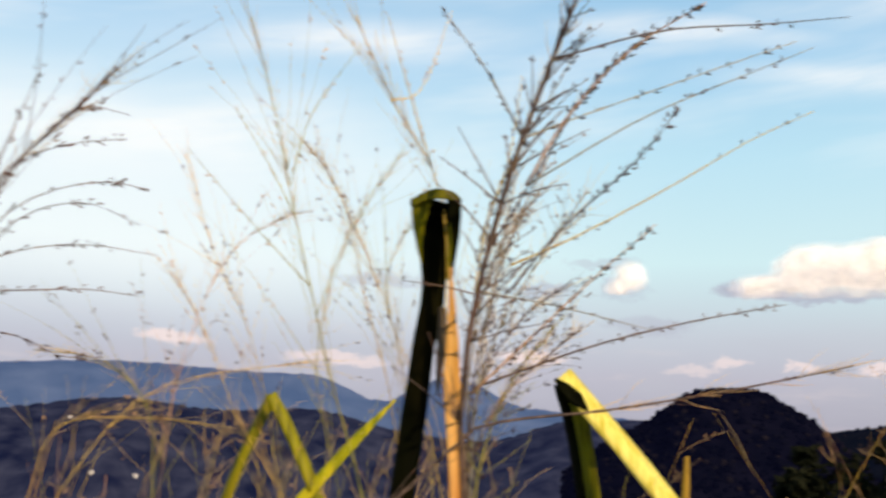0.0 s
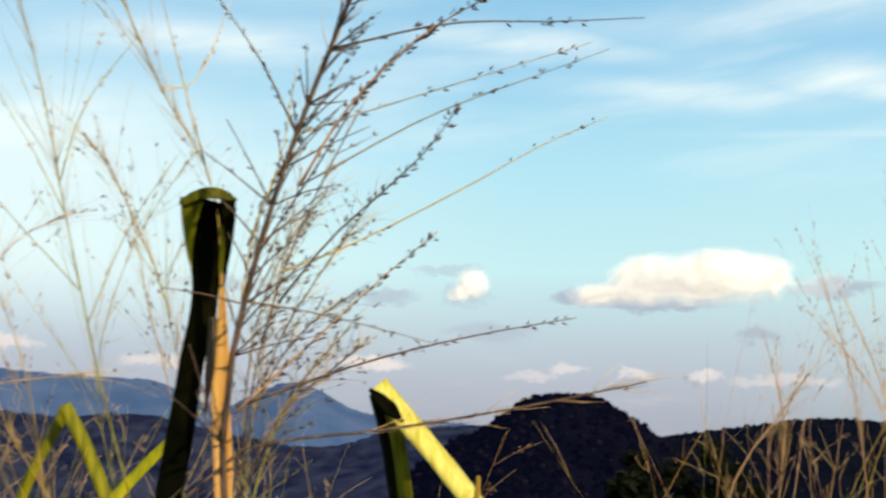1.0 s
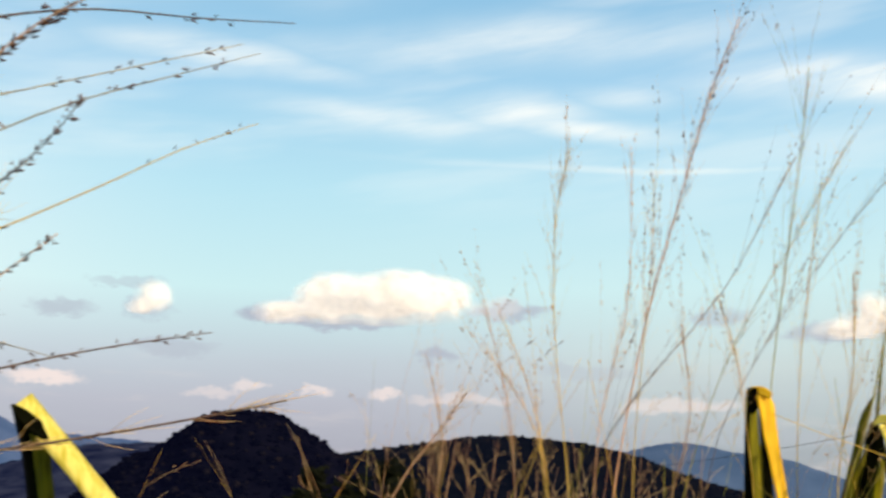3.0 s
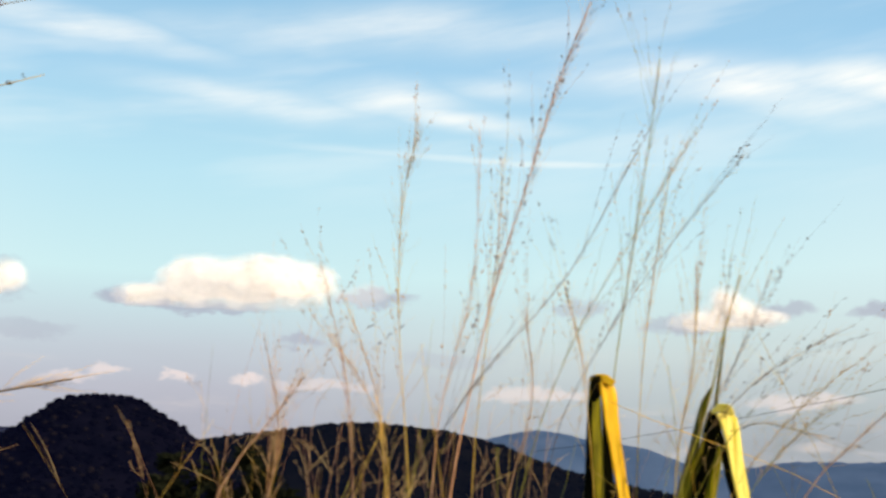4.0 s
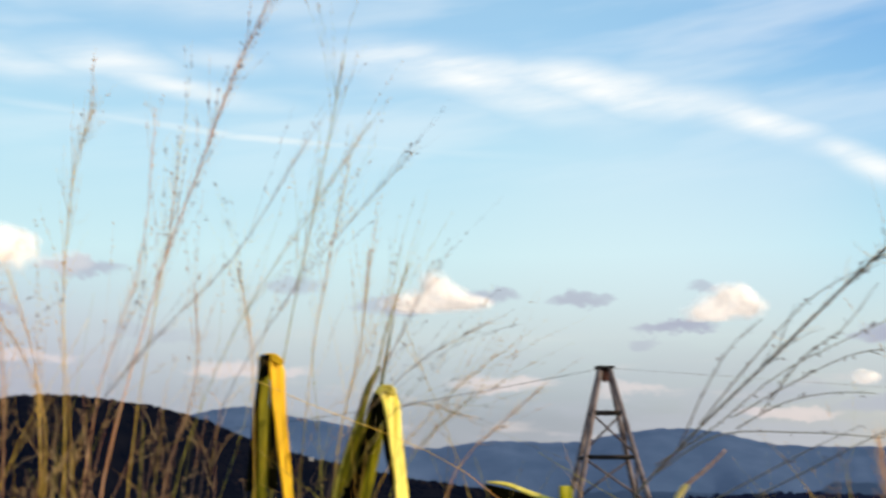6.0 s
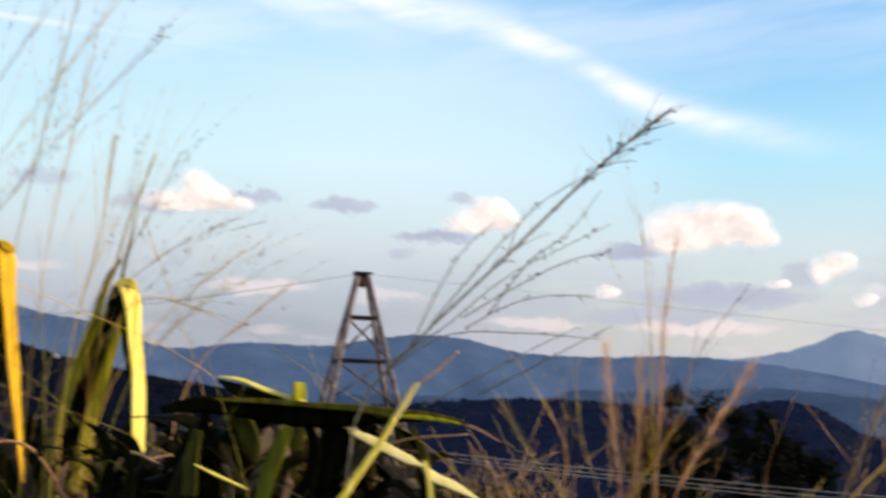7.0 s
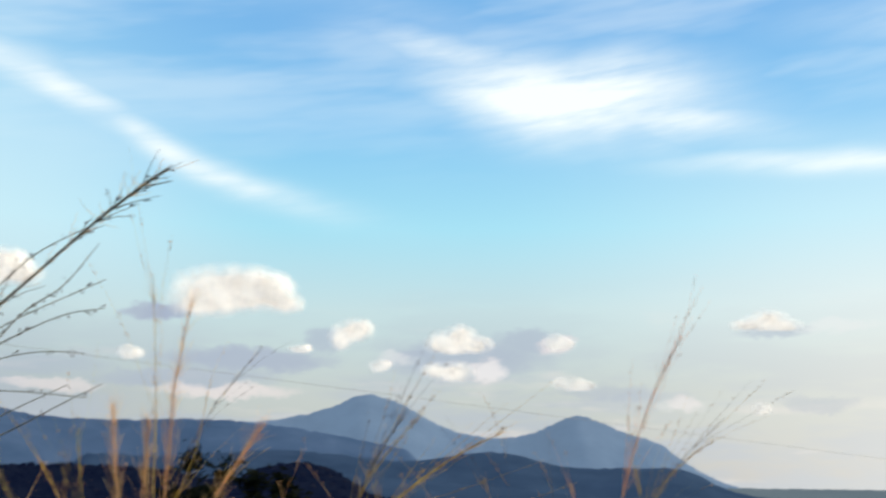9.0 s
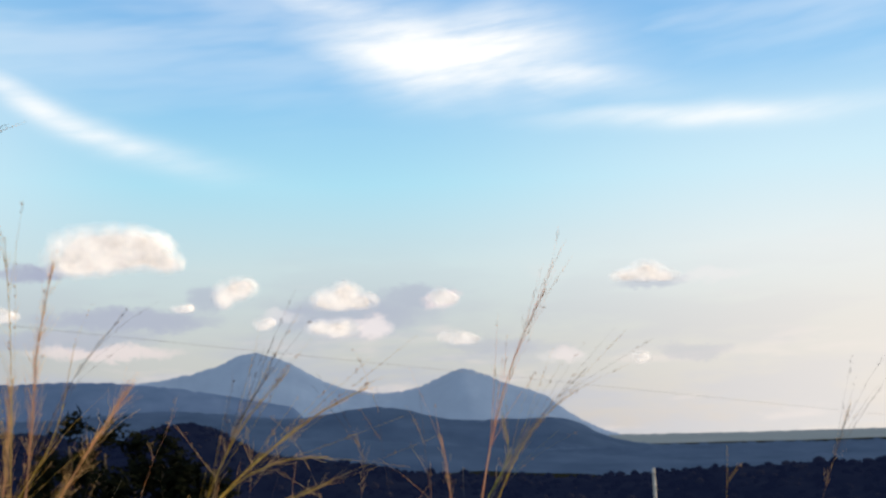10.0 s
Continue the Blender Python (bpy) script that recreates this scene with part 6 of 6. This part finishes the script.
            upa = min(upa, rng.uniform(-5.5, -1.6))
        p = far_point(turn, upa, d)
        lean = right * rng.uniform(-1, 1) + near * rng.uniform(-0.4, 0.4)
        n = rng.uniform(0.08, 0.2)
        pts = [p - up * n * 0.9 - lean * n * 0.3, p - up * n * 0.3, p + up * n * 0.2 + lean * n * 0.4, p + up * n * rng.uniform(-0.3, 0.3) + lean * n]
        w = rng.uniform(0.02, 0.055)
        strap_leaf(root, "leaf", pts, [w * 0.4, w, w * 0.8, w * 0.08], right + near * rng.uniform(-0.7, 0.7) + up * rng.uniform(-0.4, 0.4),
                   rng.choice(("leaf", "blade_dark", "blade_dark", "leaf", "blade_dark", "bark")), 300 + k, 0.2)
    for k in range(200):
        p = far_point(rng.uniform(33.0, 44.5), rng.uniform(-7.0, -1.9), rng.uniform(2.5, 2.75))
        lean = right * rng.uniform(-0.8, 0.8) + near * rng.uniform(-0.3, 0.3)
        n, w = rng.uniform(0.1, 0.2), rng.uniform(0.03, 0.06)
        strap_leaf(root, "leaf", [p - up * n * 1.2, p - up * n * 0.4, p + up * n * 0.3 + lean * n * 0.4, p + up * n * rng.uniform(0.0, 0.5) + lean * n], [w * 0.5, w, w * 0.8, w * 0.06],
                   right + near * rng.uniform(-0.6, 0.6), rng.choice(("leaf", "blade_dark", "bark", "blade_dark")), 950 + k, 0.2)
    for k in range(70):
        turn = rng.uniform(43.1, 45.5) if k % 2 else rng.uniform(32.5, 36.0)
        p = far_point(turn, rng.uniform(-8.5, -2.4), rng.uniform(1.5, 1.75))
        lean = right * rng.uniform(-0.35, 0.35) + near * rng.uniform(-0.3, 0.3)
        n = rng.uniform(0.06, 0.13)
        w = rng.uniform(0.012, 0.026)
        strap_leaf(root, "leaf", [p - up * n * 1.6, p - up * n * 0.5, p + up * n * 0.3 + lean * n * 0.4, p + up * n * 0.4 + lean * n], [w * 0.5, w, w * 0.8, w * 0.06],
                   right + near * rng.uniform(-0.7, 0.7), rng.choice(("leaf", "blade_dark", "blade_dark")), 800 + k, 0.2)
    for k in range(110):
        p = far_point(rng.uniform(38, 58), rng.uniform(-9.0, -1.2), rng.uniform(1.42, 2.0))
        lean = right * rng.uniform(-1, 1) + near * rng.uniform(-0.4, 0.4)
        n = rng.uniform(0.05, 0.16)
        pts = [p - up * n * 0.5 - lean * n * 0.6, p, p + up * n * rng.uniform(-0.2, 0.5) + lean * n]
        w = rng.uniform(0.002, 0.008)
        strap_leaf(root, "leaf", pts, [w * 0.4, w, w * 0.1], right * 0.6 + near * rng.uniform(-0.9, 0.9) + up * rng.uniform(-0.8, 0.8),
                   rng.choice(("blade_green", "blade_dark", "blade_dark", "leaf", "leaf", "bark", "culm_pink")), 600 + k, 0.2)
    for k in range(7):
        stem = Shape()
        x, y = rng.uniform(-0.5, 0.5), rng.uniform(-0.3, 0.3)
        bz = ground_z(base.x + x, base.y + y) - base.z
        stem.tube(glide([(x, y, bz - 0.02), (x * 1.1, y * 1.1, 0.6), (x * 1.3, y * 1.2, 1.05)], 6), [0.012, 0.011, 0.010, 0.009, 0.007, 0.005], 6)
        part("stem", stem, "culm_green", root)


leafy_clump()


# ---- trees, bushes, huts and posts beyond ----
def tree(turn, away, height, spread, seed, label, crown_skin="crown"):
    rng = random.Random(seed)
    b = far_point(turn, 0, away)
    root = new("tree")
    root.location = (b.x, b.y, ground_z(b.x, b.y) - 0.1)
    tagged(root, label, "tree", "trees below the hillside")
    s = Shape()
    s.tube(glide([(0, 0, 0), (0.1, 0.05, height * 0.4), (0.0, 0.15, height * 0.9)], 8), [0.22 * (1 - k / 9) for k in range(8)], 7)
    tips = []
    for k in range(9):
        z = height * rng.uniform(0.35, 0.85)
        a = rng.uniform(0, 6.28)
        n = spread * rng.uniform(0.5, 0.9)
        e = Vector((math.cos(a) * n, math.sin(a) * n, z + n * 0.5))
        s.tube(glide([(0, 0, z), e * 0.5 + Vector((0, 0, z * 0.5 + 0.05)), e], 5), [0.08, 0.065, 0.05, 0.035, 0.02], 5)
        tips.append(e)
    part("trunk", s, "bark", root)
    verts, faces = [], []
    tips.append(Vector((0, 0, height)))
    for k in range(1500):
        c = rng.choice(tips)
        q = c + Vector((rng.gauss(0, 1) * spread * 0.24, rng.gauss(0, 1) * spread * 0.24, rng.gauss(0, 1) * spread * 0.22))
        a = Vector((rng.gauss(0, 1), rng.gauss(0, 1), rng.gauss(0, 0.6))).normalized()
        c2 = a.orthogonal().normalized()
        n = rng.uniform(0.13, 0.30)
        o = len(verts)
        nn = a.cross(c2) * n * 0.12
        verts += [q - a * n, q + c2 * n * 0.45 + nn, q + a * n, q - c2 * n * 0.45 + nn]
        faces.append((o, o + 1, o + 2, o + 3))
    s = Shape()
    s.add(verts, faces)
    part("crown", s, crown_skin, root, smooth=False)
    return root


TREE = "dark leafy tree standing below the slope"
for k, (turn, away, height, spread) in enumerate([(67.7, 62, 9.6, 1.5), (69.3, 60, 8.7, 1.8), (70.6, 64, 8.9, 1.6), (71.9, 62, 8.4, 1.7), (66.6, 66, 8.2, 1.6), (73.0, 66, 7.8, 1.8),
                                                 (20.9, 40, 7.1, 1.0), (17.4, 42, 7.2, 1.1), (19.2, 43, 7.0, 1.3), (22.6, 45, 6.6, 1.3)]):
    tree(turn, away, height, spread, 500 + k, TREE)


def hut(turn, up, size, seed):
    hits = [h for h in (t.ray_cast(EYE, toward(turn, up))[0] for t in SLOPES) if h is not None]
    if not hits:
        return
    p = min(hits, key=lambda q: (q - EYE).length)
    root = new("house")
    root.location = p
    root.rotation_euler = (0, 0, radians(-turn + 25 * (seed % 3 - 1)))
    tagged(root, "tiny pale house with a tin roof on the far slope", "house", "houses on the slopes")
    w, d, h = size, size * 0.7, size * 0.45
    s = Shape()
    s.box((-w / 2, -d / 2, -h * 3), (w / 2, d / 2, h))
    part("wall", s, "plaster", root, smooth=False)
    s = Shape()
    s.add([(-w * .58, -d * .62, h * .95), (w * .58, -d * .62, h * .95), (w * .58, d * .62, h * .95), (-w * .58, d * .62, h * .95), (-w * .58, 0, h * 1.6), (w * .58, 0, h * 1.6)],
          [(0, 1, 5, 4), (2, 3, 4, 5), (0, 4, 3), (1, 2, 5), (0, 3, 2, 1)])
    part("roof", s, "tin", root, smooth=False)
    for x in (-0.28, 0.2):
        s = Shape()
        s.box((w * x, -d * 0.51, h * 0.25), (w * (x + 0.16), -d * 0.5, h * 0.7))
        part("window", s, "pane", root, smooth=False)


for k, (turn, up, size) in enumerate([(-17.3, 3.38, 6), (-17.0, 3.3, 5), (-16.1, 0.9, 6), (-14.1, 0.85, 6), (38.2, 2.05, 5)]):
    hut(turn, up, size, k)


def post(turn, up, away, wide):
    t = far_point(turn, up, away)
    gz = ground_z(t.x, t.y)
    root = new("utility_pole")
    root.location = (t.x, t.y, gz)
    tagged(root, "pale concrete utility pole in the valley", "pole")
    h = t.z - gz
    s = Shape()
    s.tube([(0, 0, -0.3), (0, 0, h * 0.5), (0, 0, h)], [wide, wide * 0.85, wide * 0.7], 8)
    part("shaft", s, "post", root)
    s = Shape()
    s.tube([(-0.7, 0, h - 0.4), (0.7, 0, h - 0.4)], [0.06, 0.06], 4)
    part("crossarm", s, "steel_dark", root)


post(95.15, -2.2, 90, 0.16)


# ---- low grass on the hillside ----
def low_grass():
    rng = np.random.default_rng(31)
    n = 9000
    rad, ang = 9.0 * np.sqrt(rng.random(n)), rng.random(n) * 2 * math.pi
    x, y = rad * np.sin(ang), rad * np.cos(ang)
    z = np.array([ground_z(a, b) for a, b in zip(x, y)]) - 0.01
    tall, turn, lean = rng.uniform(0.12, 0.42, n), rng.random(n) * 6.283, rng.uniform(0.1, 0.6, n)
    wide = rng.uniform(0.002, 0.006, n)
    side, tip = np.stack([np.cos(turn), np.sin(turn)], 1), np.stack([-np.sin(turn), np.cos(turn)], 1)
    root = np.stack([x, y], 1)
    rows = []
    for up, out, w in ((0.0, 0.0, 1.0), (0.55, 0.3, 0.8)):
        for sign in (-1, 1):
            p = root + tip * (tall * lean * out)[:, None] + side * (wide * w * sign)[:, None]
            rows.append(np.column_stack([p, z + tall * up]))
    rows.append(np.column_stack([root + tip * (tall * lean)[:, None], z + tall]))
    verts = np.stack(rows, 1).reshape(-1, 3)
    o = np.arange(n)[:, None] * 5
    faces = (o + np.array([[0, 1, 3, 2]])).tolist() + (o + np.array([[2, 3, 4]])).tolist()
    me = bpy.data.meshes.new("grass")
    me.from_pydata(verts.tolist(), [], faces)
    me.materials.append(MAT["grass"])
    tagged(new("grass", me), "low olive and straw grass covering the hillside", "grass", kind="stuff")


low_grass()
